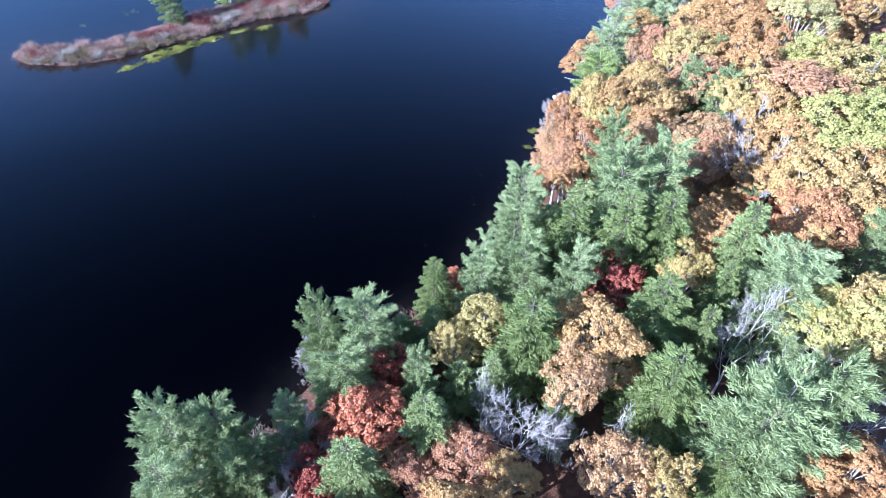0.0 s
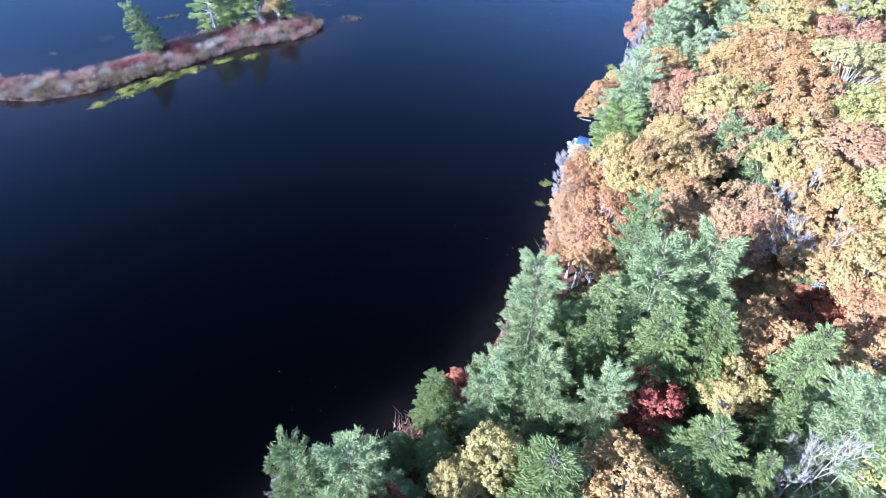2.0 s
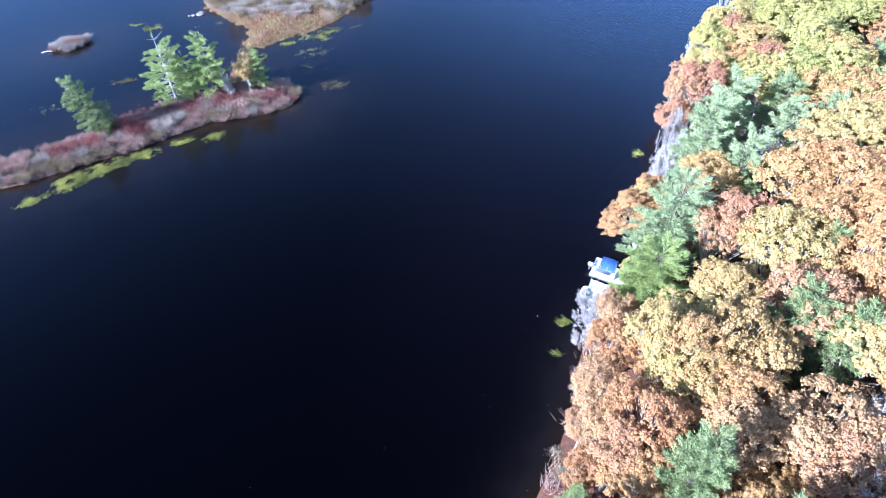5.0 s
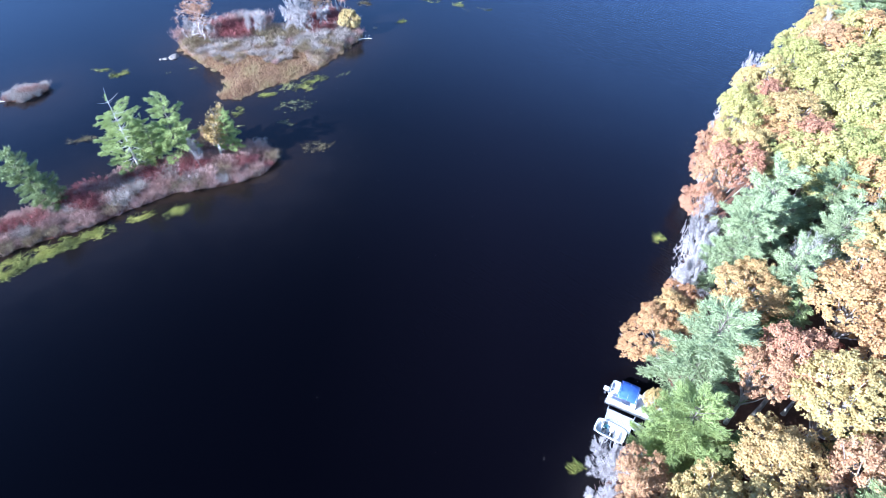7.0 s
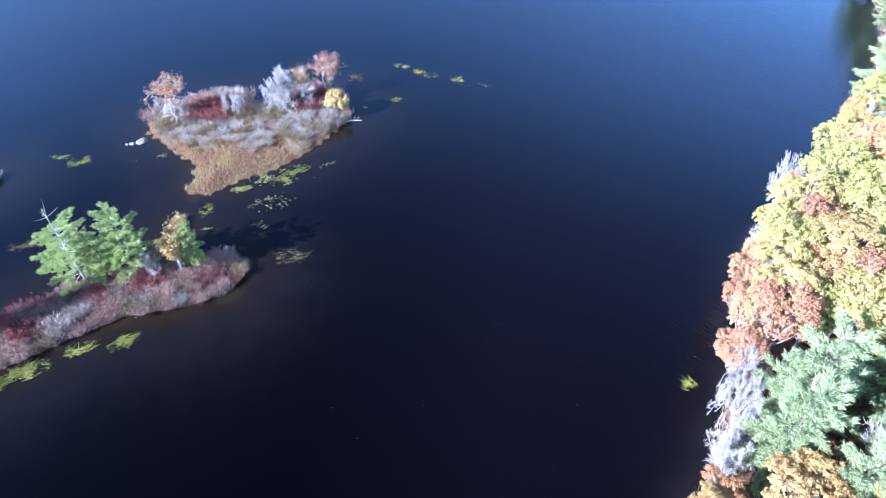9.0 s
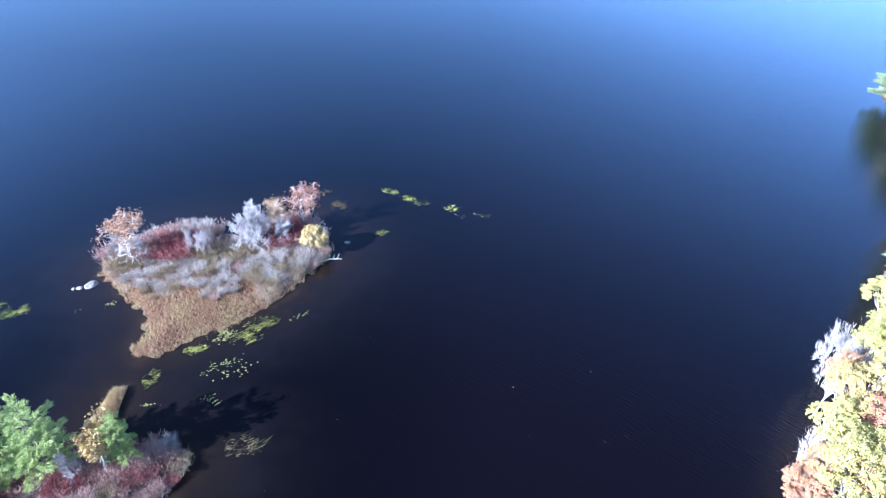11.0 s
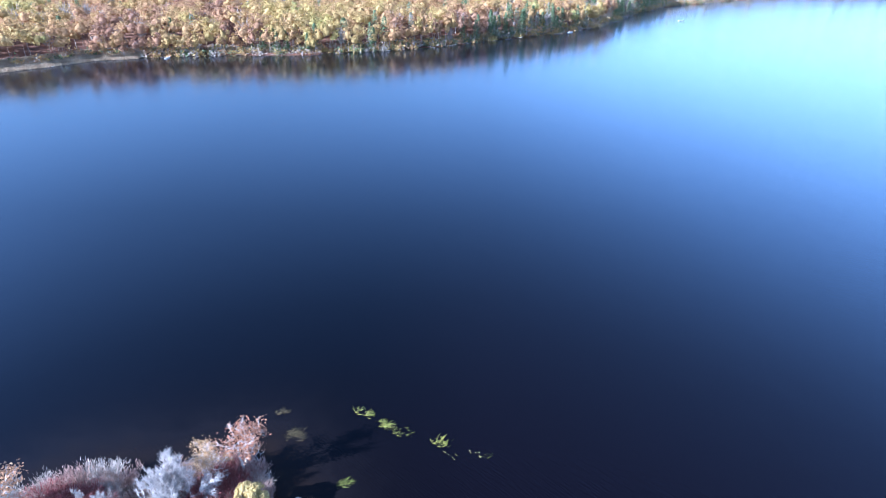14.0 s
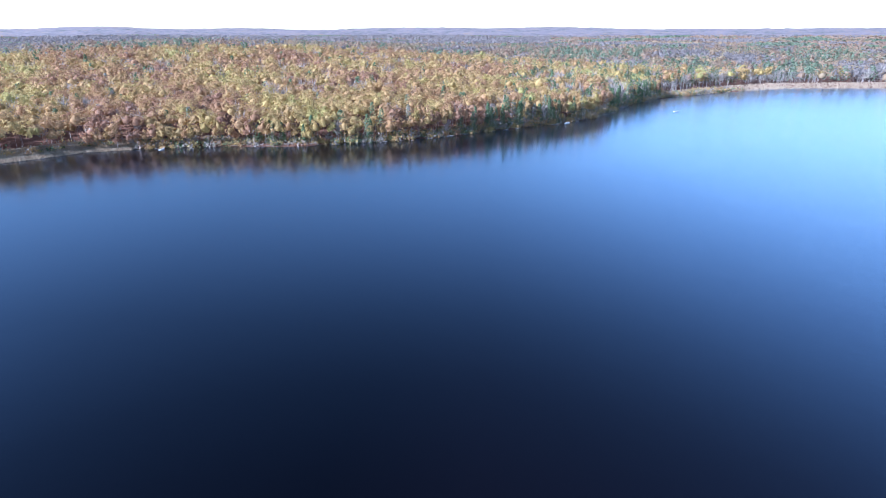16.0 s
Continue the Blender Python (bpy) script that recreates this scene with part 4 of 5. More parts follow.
def near(x, y, cx, cy, rx, ry, turn=0.0):
    c, s = math.cos(radians(turn)), math.sin(radians(turn))
    dx, dy = x - cx, y - cy
    return ((dx * c + dy * s) / rx) ** 2 + ((dy * c - dx * s) / ry) ** 2 < 1


for x, y in scatter(ISLE_LONG, 1.34, 0.1, lambda x, y: True):
    edge = float(inside(ISLE_LONG, x, y)[0])
    lot = RNG.uniform()
    if y > 126.2:
        continue
    if near(x, y, -47, 115, 5.5, 2.2, 40) or near(x, y, -54.5, 108.5, 3.4, 1.6, 35) or near(x, y, -28, 122, 3.2, 2.6) or near(x, y, -35, 119.8, 3.0, 1.8):
        kind = "shrub_maroon" if lot < 0.55 else "shrub_pink"
    elif edge < 1.1:
        kind = "shrub_olive" if lot < 0.45 else "shrub_grey" if lot < 0.6 else "shrub_pink"
    else:
        kind = "shrub_pink" if lot < 0.68 else "shrub_grey" if lot < 0.86 else "shrub_olive" if lot < 0.92 else "shrub_maroon"
    s = RNG.uniform(0.55, 1.0) if edge < 1.1 else RNG.uniform(0.75, 1.25)
    plant(kind, x, y, 1.5 * s, 1.3 * s)
for x, y in scatter(ISLE_BROAD, 1.36, 0.5, lambda x, y: y > 148.6 + 0.16 * abs(x + 33) + 1.6 * math.sin(x * 0.7) + RNG.uniform(0, 3.2)):
    lot = RNG.uniform()
    s = RNG.uniform(0.75, 1.25)
    if near(x, y, -31.2, 162.0, 2.6, 2.0):
        continue
    if near(x, y, -38.2, 158.8, 4.0, 2.7) or near(x, y, -22.6, 162.4, 3.2, 2.7):
        kind, s = "shrub_maroon" if lot < 0.85 else "shrub_pink", s * 1.25
    elif near(x, y, -45.3, 154.4, 3.2, 1.5) or near(x, y, -32.4, 155.6, 2.6, 2.6):
        kind = "shrub_olive" if lot < 0.6 else "shrub_grey"
    elif near(x, y, -46, 157.6, 4, 3):
        kind, s = "shrub_pink" if lot < 0.5 else "shrub_grey", s * 1.25
    elif y > 160.5:
        kind, s = "shrub_pink" if lot < 0.5 else "shrub_grey", s * 1.2
    else:
        kind = "shrub_grey" if lot < 0.55 else "shrub_pink" if lot < 0.72 else "shrub_olive"
        s *= max(0.5, 0.72 + 0.035 * (y - 152))
    plant(kind, x, y, 1.6 * s, 1.3 * s)
for x, y in scatter(ISLET, 0.9, 0.1, lambda x, y: True):
    s = RNG.uniform(0.7, 1.0)
    plant("shrub_grey" if RNG.uniform() < 0.5 else "shrub_pink", x, y, 1.3 * s, 1.0 * s)

KINDS["island_pine"] = (lambda g, h, r: build_pine("pine_tree", ISLAND_PINE, g, h, r, "sunlit yellow-green pine with open tiers above island shrubs", 7, 0.26, 1.05, fan=0.44), 11.0, 3.0, 2)
KINDS["old_pine"] = (lambda g, h, r: build_pine("pine_tree", ISLAND_PINE, g, h, r, "old pine with a dead grey top and open yellow-green tiers", 8, 0.16, 1.05, fan=0.44, dead_top=1), 11.5, 3.4, 1)
KINDS["leaning_pine"] = (lambda g, h, r: build_pine("pine_tree", PINE, g, h, r, "small blue-green pine leaning out over the lake", 10, 0.12, 0.9), 8.5, 2.4, 1)
KINDS["island_oak"] = (lambda g, h, r: build_thin_oak("oak_tree", RUSSET, g, h, r, "small island oak with white trunk and thin russet crown", 0.36), 8.0, 2.2, 3)
KINDS["gold_tree"] = (lambda g, h, r: build_thin_oak("oak_tree", OCHRE, g, h, r, "slim island tree with white limbs and a few golden leaves", 0.6), 6.5, 1.5, 1)
KINDS["gold_bush"] = (lambda g, h, r: build_leafy("willow_bush", TAN_GOLD, g, h, r, "rounded bush with pale gold leaves at the island's end", "bush", low=0.05, each=26, size=0.10), 3.6, 1.9, 1)
plant("old_pine", -43.4, 120.6, 12.4, 3.9)
plant("island_pine", -37.6, 122.0, 10.8, 3.6)
plant("island_pine", -40.6, 121.4, 8.5, 2.2)
plant("island_pine", -30.4, 123.6, 7.8, 1.9)
t = plant("leaning_pine", -51.2, 112.2, 9.8, 2.7)
t.rotation_euler = (radians(4), radians(-16), 0)
plant("gold_tree", -32.4, 123.2, 8.0, 1.7)
plant("small_bare", -34.6, 121.4, 4.5, 1.3)
plant("island_oak", -44.4, 156.4, 8.6, 3.3)
plant("island_oak", -21.0, 165.2, 7.4, 2.9)
plant("island_oak", -24.2, 164.2, 6.2, 2.3)
plant("small_bare", -26.0, 159.6, 7.4, 3.6)
plant("small_bare", -27.4, 158.9, 5.4, 2.6)
plant("small_bare", -36.2, 157.6, 4.6, 1.2)
plant("small_bare", -44.0, 156.4, 3.4, 2.0)
plant("small_bare", -33.4, 157.4, 4.6, 1.4)
plant("small_bare", -46.6, 157.6, 3.6, 1.8)
# an oak that leans out over the lake by the dock, and bare bushes before the dock
t = plant("orange", 24.4, 89.2, 9.5, 3.1)
t.rotation_euler = (radians(-4), radians(-19), 0)
t = plant("orange", 25.6, 91.6, 9.5, 2.4)
t.rotation_euler = (0, radians(-12), 0)
plant("small_bare", 16.5, 77.7, 6.4, 1.7)
plant("small_bare", 17.4, 76.6, 6.0, 1.5)
plant("small_bare", 15.8, 75.0, 4.6, 1.4)
plant("russet", 18.0, 74.6, 8.6, 2.3)
for x, y, h, r, lean in ((33.4, 108.6, 9.5, 2.2, -15), (35.6, 117.0, 8.0, 1.5, -14), (37.6, 120.2, 9.0, 1.9, -12)):
    t = plant("russet", x, y, h, r)
    t.rotation_euler = (0, radians(lean), 0)
plant("small_bare", 30.4, 100.6, 5.5, 1.9)
plant("small_bare", 32.2, 104.2, 6.5, 2.1)
plant("small_bare", 34.0, 108.0, 5.0, 1.8)
plant("gold_bush", -17.8, 159.8, 4.4, 1.9)


def blade_field(name, spots, material, label, category, length, width, lean, way=None, lift=0.0):
    """A field of blades of grass, one object: spots is an array of x, y."""
    rng = np.random.default_rng(hash_name(name) + len(spots))
    p = np.array(spots)
    n = len(p)
    z = np.maximum(height(p[:, 0], p[:, 1]), 0.0) + lift
    at = np.stack([p[:, 0], p[:, 1], z], 1)
    d = np.array([0, 0, 1.0]) + rng.normal(size=(n, 3)) * np.array([lean, lean, 0.1])
    if way is not None:
        d = d * np.array([1, 1, 0.22]) + np.array([way[0], way[1], 0.0])
    v, f = blades(rng, at, d, rng.uniform(0.55, 1.2, n) * length, rng.uniform(0.6, 1.3, n) * width)
    hue = np.clip(0.5 + 0.35 * np.sin(p[:, 0] * 0.9) * np.sin(p[:, 1] * 0.7) + rng.normal(0, 0.18, n), 0, 1)
    ob = part(name, raw_mesh(name, v, f, hue), material, None)
    return tagged(ob, label, category, kind="stuff")


lo, hi = ISLE_BROAD.min(0), ISLE_BROAD.max(0)
p = RNG.uniform(lo, hi, (80000, 2))
d = inside(ISLE_BROAD, p[:, 0], p[:, 1])
p = p[(d > -0.35 - 0.5 * np.sin(p[:, 0] * 2.3) * np.sin(p[:, 1] * 1.9)) & (p[:, 1] < 159.5)]
blade_field("sedge", p, SEDGE, "brown dead sedge covering the island's low point", "sedge", 0.55, 0.07, 0.55)
p = RNG.uniform((-37, 125), (-34.6, 133.4), (4000, 2))
p = p[inside(ISLE_LONG, p[:, 0], p[:, 1]) > -0.2]
blade_field("sedge", p, SEDGE, "russet dead sedge on a narrow island spur", "sedge", 0.8, 0.09, 0.32)


# low heath of fine twigs between the shrubs
HEATH = leaf_material("heath_twigs", [(0.05, (0.28, 0.14, 0.125)), (0.35, (0.43, 0.295, 0.26)), (0.6, (0.52, 0.43, 0.385)), (0.95, (0.46, 0.36, 0.23))], 0.15, attribute=True)
for isle, low in ((ISLE_LONG, 0.0), (ISLE_BROAD, 150.5)):
    p = RNG.uniform(isle.min(0), isle.max(0), (110000, 2))
    p = p[(inside(isle, p[:, 0], p[:, 1]) > -0.3 * np.sin(p[:, 0] * 2.1) * np.sin(p[:, 1] * 2.7)) & (p[:, 1] > low + 2.5 * np.sin(p[:, 0] * 0.9) * (low > 0)) & ((low > 0) | (p[:, 1] < 126.2))]
    blade_field("heath", p[:26000], HEATH, "low mauve-grey heath of fine twigs on the island", "heath", 0.85, 0.055, 0.45)


def patch(cx, cy, rx, ry, turn, n):
    """Uneven patch of points round a centre."""
    q = RNG.normal(size=(n, 2)) * 0.5
    q = q[np.hypot(q[:, 0], q[:, 1]) < 1.15] * np.array([rx, ry])
    c, s = math.cos(radians(turn)), math.sin(radians(turn))
    p = np.stack([cx + q[:, 0] * c - q[:, 1] * s, cy + q[:, 0] * s + q[:, 1] * c], 1)
    gap = np.sin(p[:, 0] * 1.7 + cx) * np.sin(p[:, 1] * 1.9 + cy) + RNG.normal(0, 0.35, len(p))
    return p[(gap > -0.25) & (land(p[:, 0], p[:, 1]) < 0.1)]


WEED_BEDS = [(-52.8, 101.2, 2.8, 1.7, 40, 2200), (-50.0, 103.5, 2.6, 1.5, 40, 2000), (-47.2, 105.8, 2.6, 1.4, 38, 1900), (-44.2, 107.6, 1.9, 1.1, 30, 1000), (-56.6, 97.4, 2.2, 1.0, 40, 900),
             (-40.0, 110.6, 1.7, 0.8, 25, 520), (-35.3, 111.8, 1.8, 1.1, 30, 520), (-22.3, 144.3, 2.3, 1.6, 20, 420), (-23.6, 141.9, 2.0, 1.2, 10, 280), (-29.2, 139.6, 1.4, 0.8, 10, 260),
             (-33.1, 134.7, 0.9, 1.4, 0, 320), (-56.2, 145.2, 1.9, 1.1, 20, 380), (-59.6, 146.4, 1.6, 0.6, 0, 130), (-8.6, 177.0, 1.6, 0.7, -20, 260), (-5.4, 175.0, 1.5, 0.8, -25, 220),
             (-2.9, 173.7, 1.3, 0.8, -20, 120), (2.4, 172.3, 1.2, 1.1, 0, 150), (-9.0, 164.9, 1.1, 0.8, 20, 140), (8.0, 170.4, 0.8, 0.4, 0, 40)]
for cx, cy, rx, ry, turn, n in WEED_BEDS:
    blade_field("water_grass", patch(cx, cy, rx, ry, turn, int(0.72 * n)), WATERWEED, "yellow-green water grass lying flat on the lake", "water grass", 0.7, 0.06, 0.5, (0.85, 0.35), 0.012)
for cx, cy, rx, ry, turn, n in [(-54.5, 126.9, 2.6, 0.9, 10, 160), (-16.8, 172.3, 1.5, 1.2, 0, 130), (-19.6, 176.4, 1.0, 0.6, 0, 60), (-19, 126.2, 2.6, 1.4, 10, 150)]:
    blade_field("water_grass", patch(cx, cy, rx, ry, turn, 2 * n), DROWNED, "sparse olive-brown weed just breaking the lake surface", "water grass", 0.6, 0.06, 0.5, (0.8, 0.4), 0.006)
for cx, cy, rx, ry, n in [(14.2, 77.9, 0.9, 0.5, 130), (13.0, 73.8, 0.7, 0.35, 90), (28.6, 108.2, 0.9, 0.7, 110)]:
    blade_field("reeds", patch(cx, cy, rx, ry, 20, n), WATERWEED, "tuft of green reeds bent over the lake near shore", "reeds", 1.0, 0.08, 0.5, (-0.8, 0.3), 0.01)


def floaters(name, spots, size, material, label, category):
    """Small flat discs that float on the lake, one object."""
    rng = np.random.default_rng(len(spots) + 11)
    p = np.array(spots)
    n, k = len(p), 6
    w = np.arange(k) * 2 * math.pi / k + rng.uniform(0, 6, (n, 1))
    rad = rng.uniform(0.5, 1.2, (n, 1)) * size * rng.uniform(0.8, 1.15, (n, k))
    v = np.stack([p[:, :1] + np.cos(w) * rad, p[:, 1:] + np.sin(w) * rad, np.full((n, k), 0.012) + rng.uniform(0, 0.02, (n, k))], 2).reshape(-1, 3)
    b = np.arange(n)[:, None] * k
    f = np.concatenate([b + np.array([0, 1, 2, 3]), b + np.array([0, 3, 4, 5])])
    hue = np.tile(rng.uniform(0, 1, n), 2)
    return tagged(part(name, raw_mesh(name, v, f, hue), material, None), label, category, kind="stuff")


pads = np.concatenate([patch(-24.2, 137, 3.2, 1.9, 10, 150), patch(-26.8, 143.1, 1.8, 2.2, 0, 420), patch(-43.8, 147.2, 1.0, 0.7, 20, 40), patch(-24.6, 132, 1.6, 0.9, 0, 50), patch(-17.2, 146.2, 1.5, 0.7, 30, 26),
                       patch(-64.2, 118.6, 2.2, 1.4, 10, 40), patch(-71, 113.2, 1.2, 0.6, 0, 22), patch(-31.5, 131, 1.2, 0.5, 0, 18), patch(5, 170.6, 3.6, 1.0, 0, 22), patch(-47.3, 145.8, 0.9, 0.4, 0, 20)])
floaters("lily_pads", pads, 0.10, PAD, "scattered yellow-green lily pads floating beside the islands", "lily pads")
p = RNG.uniform((-20, 15), (60, 150), (5200, 2))
d = land(p[:, 0], p[:, 1])
p = p[(d < -0.5) & (RNG.uniform(0, 1, len(p)) < 0.20 * np.exp(d / 16))]
floaters("floating_leaves", p, 0.034, SPECK, "small pale fallen leaves drifting on the dark water", "fallen leaves")


# ---- the far shore ----
def far_trees(rng, xy, quads, size, hue, tall, radius, low):
    """Broad uneven crowns for many far trees at once: leaf clumps on a dozen domes each."""
    n, k, m = len(xy), quads, 12
    g = height(xy[:, 0], xy[:, 1])
    half = np.maximum(radius * 0.9, tall * (0.5 - low))
    sz = np.stack([radius, radius, half], 1)
    c = np.stack([xy[:, 0], xy[:, 1], g + tall - half], 1)
    # domes
    up = rng.uniform(-0.45, 1.0, (n, m))
    a = np.arange(m) * 2.39996 + rng.uniform(0, 6.283, (n, 1)) + rng.normal(0, 0.3, (n, m))
    ring = np.sqrt(np.maximum(0, 1 - up * up))
    dome = c[:, None] + np.stack([ring * np.cos(a), ring * np.sin(a), up], 2) * rng.uniform(0.42, 0.92, (n, m, 1)) * sz[:, None]
    width = rng.uniform(0.24, 0.46, (n, m)) * radius[:, None]
    # clumps of leaves on the upper and outer side of the domes
    pick = rng.integers(0, m, (n, k))
    cc, ww = np.take_along_axis(dome, pick[:, :, None], 1), np.take_along_axis(width, pick, 1)
    out = unit((cc - c[:, None]) / sz[:, None])
    d = unit(rng.normal(size=(n, k, 3)) + out * 0.7 + np.array([0, 0, 0.6]))
    p = cc + d * (ww * rng.uniform(0.7, 1.15, (n, k)))[:, :, None]
    tint = np.clip(hue[:, None] + np.take_along_axis(rng.normal(0, 0.035, (n, m)), pick, 1) * (hue[:, None] > 0.3), 0, 1)
    v, f = leaves(rng, p.reshape(-1, 3), unit((d + out * 0.4 + np.array([0, 0, 0.3])).reshape(-1, 3)), size, 0.62, 4)
    # a closed mass of twigs and leaves inside each crown
    cols, rows = 9, 4
    ca, cu = np.meshgrid(np.arange(cols) * 2 * math.pi / cols, np.linspace(0.97, -0.6, rows))
    ca, cu = ca.ravel(), cu.ravel()
    cr = np.sqrt(1 - cu * cu)
    cd = np.stack([cr * np.cos(ca), cr * np.sin(ca), cu], 1)
    cv = (c[:, None] + cd * rng.uniform(0.42, 0.6, (n, cols * rows, 1)) * sz[:, None]).reshape(-1, 3)
    q = np.array([(r * cols + s, (r + 1) * cols + s, (r + 1) * cols + (s + 1) % cols, r * cols + (s + 1) % cols) for r in range(rows - 1) for s in range(cols)])
    cf = (np.arange(n)[:, None, None] * cols * rows + q).reshape(-1, 4) + len(v)
    return np.concatenate([v, cv]), np.concatenate([f, cf]), np.concatenate([tint.ravel(), np.repeat(hue, len(q))])


def far_conifers(rng, xy, quads, size, hue, tall, radius, low):
    """Pointed crowns for many far conifers at once."""
    n, k = len(xy), quads
    g = height(xy[:, 0], xy[:, 1])
    s = rng.uniform(0.08, 1, (n, k)) ** 0.8
    a = rng.uniform(0, 6.283, (n, k))
    rr = radius[:, None] * (1.05 - s) ** 0.65 * rng.uniform(0.6, 1.1, (n, k))
    d = np.stack([np.cos(a), np.sin(a), np.full((n, k), 0.7)], 2)
    p = np.stack([xy[:, :1] + np.cos(a) * rr, xy[:, 1:] + np.sin(a) * rr, g[:, None] + s * tall[:, None]], 2)
    v, f = leaves(rng, p.reshape(-1, 3), unit(d.reshape(-1, 3)), size, 0.85, 4)
    return v, f, np.repeat(hue, k)


def far_bare(rng, xy, hue, tall, radius):
    """Leafless crowns for many far trees at once: fans of thin upright limbs."""
    n, k = len(xy), 70
    g = height(xy[:, 0], xy[:, 1])
    a, lean = rng.uniform(0, 6.283, (n, k)), np.sqrt(rng.uniform(0, 1, (n, k)))
    root = np.stack([xy[:, :1] + np.cos(a) * lean * radius[:, None] * 0.35, xy[:, 1:] + np.sin(a) * lean * radius[:, None] * 0.35, g[:, None] + tall[:, None] * rng.uniform(0.25, 0.7, (n, k))], 2)
    way = np.stack([np.cos(a) * lean * 0.8, np.sin(a) * lean * 0.8, np.full((n, k), 1.0)], 2).reshape(-1, 3) + rng.normal(size=(n * k, 3)) * 0.2
    v, f = blades(rng, root.reshape(-1, 3), way, rng.uniform(0.22, 0.4, n * k) * np.repeat(tall, k), rng.uniform(0.25, 0.6, n * k))
    return v, f, np.repeat(hue, k)


def far_wood(name, lo, hi, step, quads, size, cone_share, label):
    """A belt of the far wood between two distances from the middle of the lake's near end."""
    rng = np.random.default_rng(int(lo))
    pts = np.stack(np.meshgrid(np.arange(-1250, 1250, step), np.arange(250, 1500, step)), 2).reshape(-1, 2)
    pts = pts + rng.uniform(-0.42, 0.42, pts.shape) * step
    r = np.hypot(pts[:, 0] - 6, pts[:, 1] - 130)
    ang = np.degrees(np.arctan2(pts[:, 0] - 6, pts[:, 1] - 130))
    keep = (r > lo) & (r <= hi) & (np.abs(ang) < 48)
    pts, r, ang = pts[keep], r[keep], ang[keep]
    d = land(pts[:, 0], pts[:, 1])
    marsh = np.where(pts[:, 0] > 165, 20 + 0.08 * (pts[:, 0] - 165), np.where(pts[:, 0] < -188, 7, 0))
    ok = d > 1.5 + marsh
    pts, d, ang = pts[ok], d[ok], ang[ok]
    if lo < 300:  # trees stand close along the water itself
        edge = []
        for a, c in zip(SHORE_NORTH[15:31], SHORE_NORTH[16:32]):
            a, c = np.array(a, float), np.array(c, float)
            k = int(np.linalg.norm(c - a) / 3.2)
            out = unit(np.array([-(c - a)[1], (c - a)[0]]))
            u = (np.arange(k)[:, None] + rng.uniform(0, 1, (k, 1))) / max(k, 1)
            for side in (1, -1):
                q = a + (c - a) * u + out * side * rng.uniform(1.6, 4.5, (k, 1))
                edge.append(q[(land(q[:, 0], q[:, 1]) > 1.2) & (q[:, 0] > -188) & (q[:, 0] < 165)])
        edge = np.concatenate(edge)
        pts, d, r = np.concatenate([pts, edge]), np.concatenate([d, np.full(len(edge), 2.5)]), np.concatenate([r[ok], np.full(len(edge), 320.0)])
    else:
        r = r[ok]
    n = len(pts)
    # colour: bands of oak, grey bare wood and pine that drift through the forest
    band = np.sin(pts[:, 0] / 31 + 1.2) * np.sin(pts[:, 1] / 43) + 0.6 * np.sin(pts[:, 0] / 13 + pts[:, 1] / 17)
    east = np.clip((pts[:, 0] + 10) / 140, 0, 1)
    hue = np.clip(0.56 + 0.13 * band + 0.08 * east + rng.normal(0, 0.10, n), 0.33, 0.97)
    hue = np.where(rng.uniform(0, 1, n) < 0.10 * east, rng.uniform(0.90, 0.97, n), hue)
    drift = np.sin(pts[:, 0] / 53 + 0.4) * np.sin(pts[:, 1] / 37 + 2.2) + 0.4 * np.sin(pts[:, 0] / 21 - pts[:, 1] / 15)
    grey = rng.uniform(0, 1, n) < np.clip(0.07 + 0.32 * (drift > 0.55) + 0.24 * east, 0, 0.6)
    hue = np.where(grey, rng.uniform(0.20, 0.28, n), hue)
    share = cone_share + (0.22 + 0.3 * (pts[:, 0] > -20)) * (d < 9) * (np.sin(pts[:, 0] / 17) > -0.3) + 0.26 * east + 0.22 * np.clip((d - 330) / 200, 0, 1)
    if lo > 700:  # far off, each kind keeps to its own stands
        drift = np.sin(pts[:, 0] / 57 + 2) * np.sin(pts[:, 1] / 83 + 1) + 0.45 * np.sin(pts[:, 0] / 23 - pts[:, 1] / 37)
        hue = np.clip(0.58 + 0.16 * band + rng.normal(0, 0.05, n), 0.33, 0.95)
        hue = np.where(drift + rng.normal(0, 0.18, n) > 0.6 - np.clip(pts[:, 0] / 1400, 0, 0.25), rng.uniform(0.19, 0.26, n), hue)
        share = np.where(drift + rng.normal(0, 0.15, n) < np.where(pts[:, 0] > 60, -0.15, -0.62), 0.75, 0.07)
    cone = rng.uniform(0, 1, n) < share
    hue = np.where(cone, rng.uniform(0.0, 0.12, n), hue)
    tall = rng.normal(15.2, 1.7, n) * np.where(d < 5, rng.uniform(0.55, 0.9, n) + 0.16 * (pts[:, 0] > -30), 1.0)
    rad = rng.uniform(0.5, 0.88, n) * step * np.where(d < 5, 0.62, 1.0)
    low = np.clip(0.08 + 0.011 * d, 0.12, 0.54)
    out = []
    bare = grey & ~cone & (r < 900)
    if np.any(bare):
        v, f, hb = far_bare(rng, pts[bare], hue[bare], tall[bare], rad[bare])
        tagged(part("far_bare_wood", raw_mesh("far_bare_wood", v, f, hb), FAR_LEAVES, None), "leafless grey trees among the far autumn oaks", "bare trees", kind="stuff")
    for which, fn in ((~cone & ~bare, far_trees), (cone, far_conifers)):
        out.append(fn(rng, pts[which], quads, size, hue[which], tall[which] * (1.02 if fn is far_conifers else 1), rad[which] * (0.95 if fn is far_conifers else 1), low[which]))
    v = np.concatenate([out[0][0], out[1][0]])
    f = np.concatenate([out[0][1], out[1][1] + len(out[0][0])])
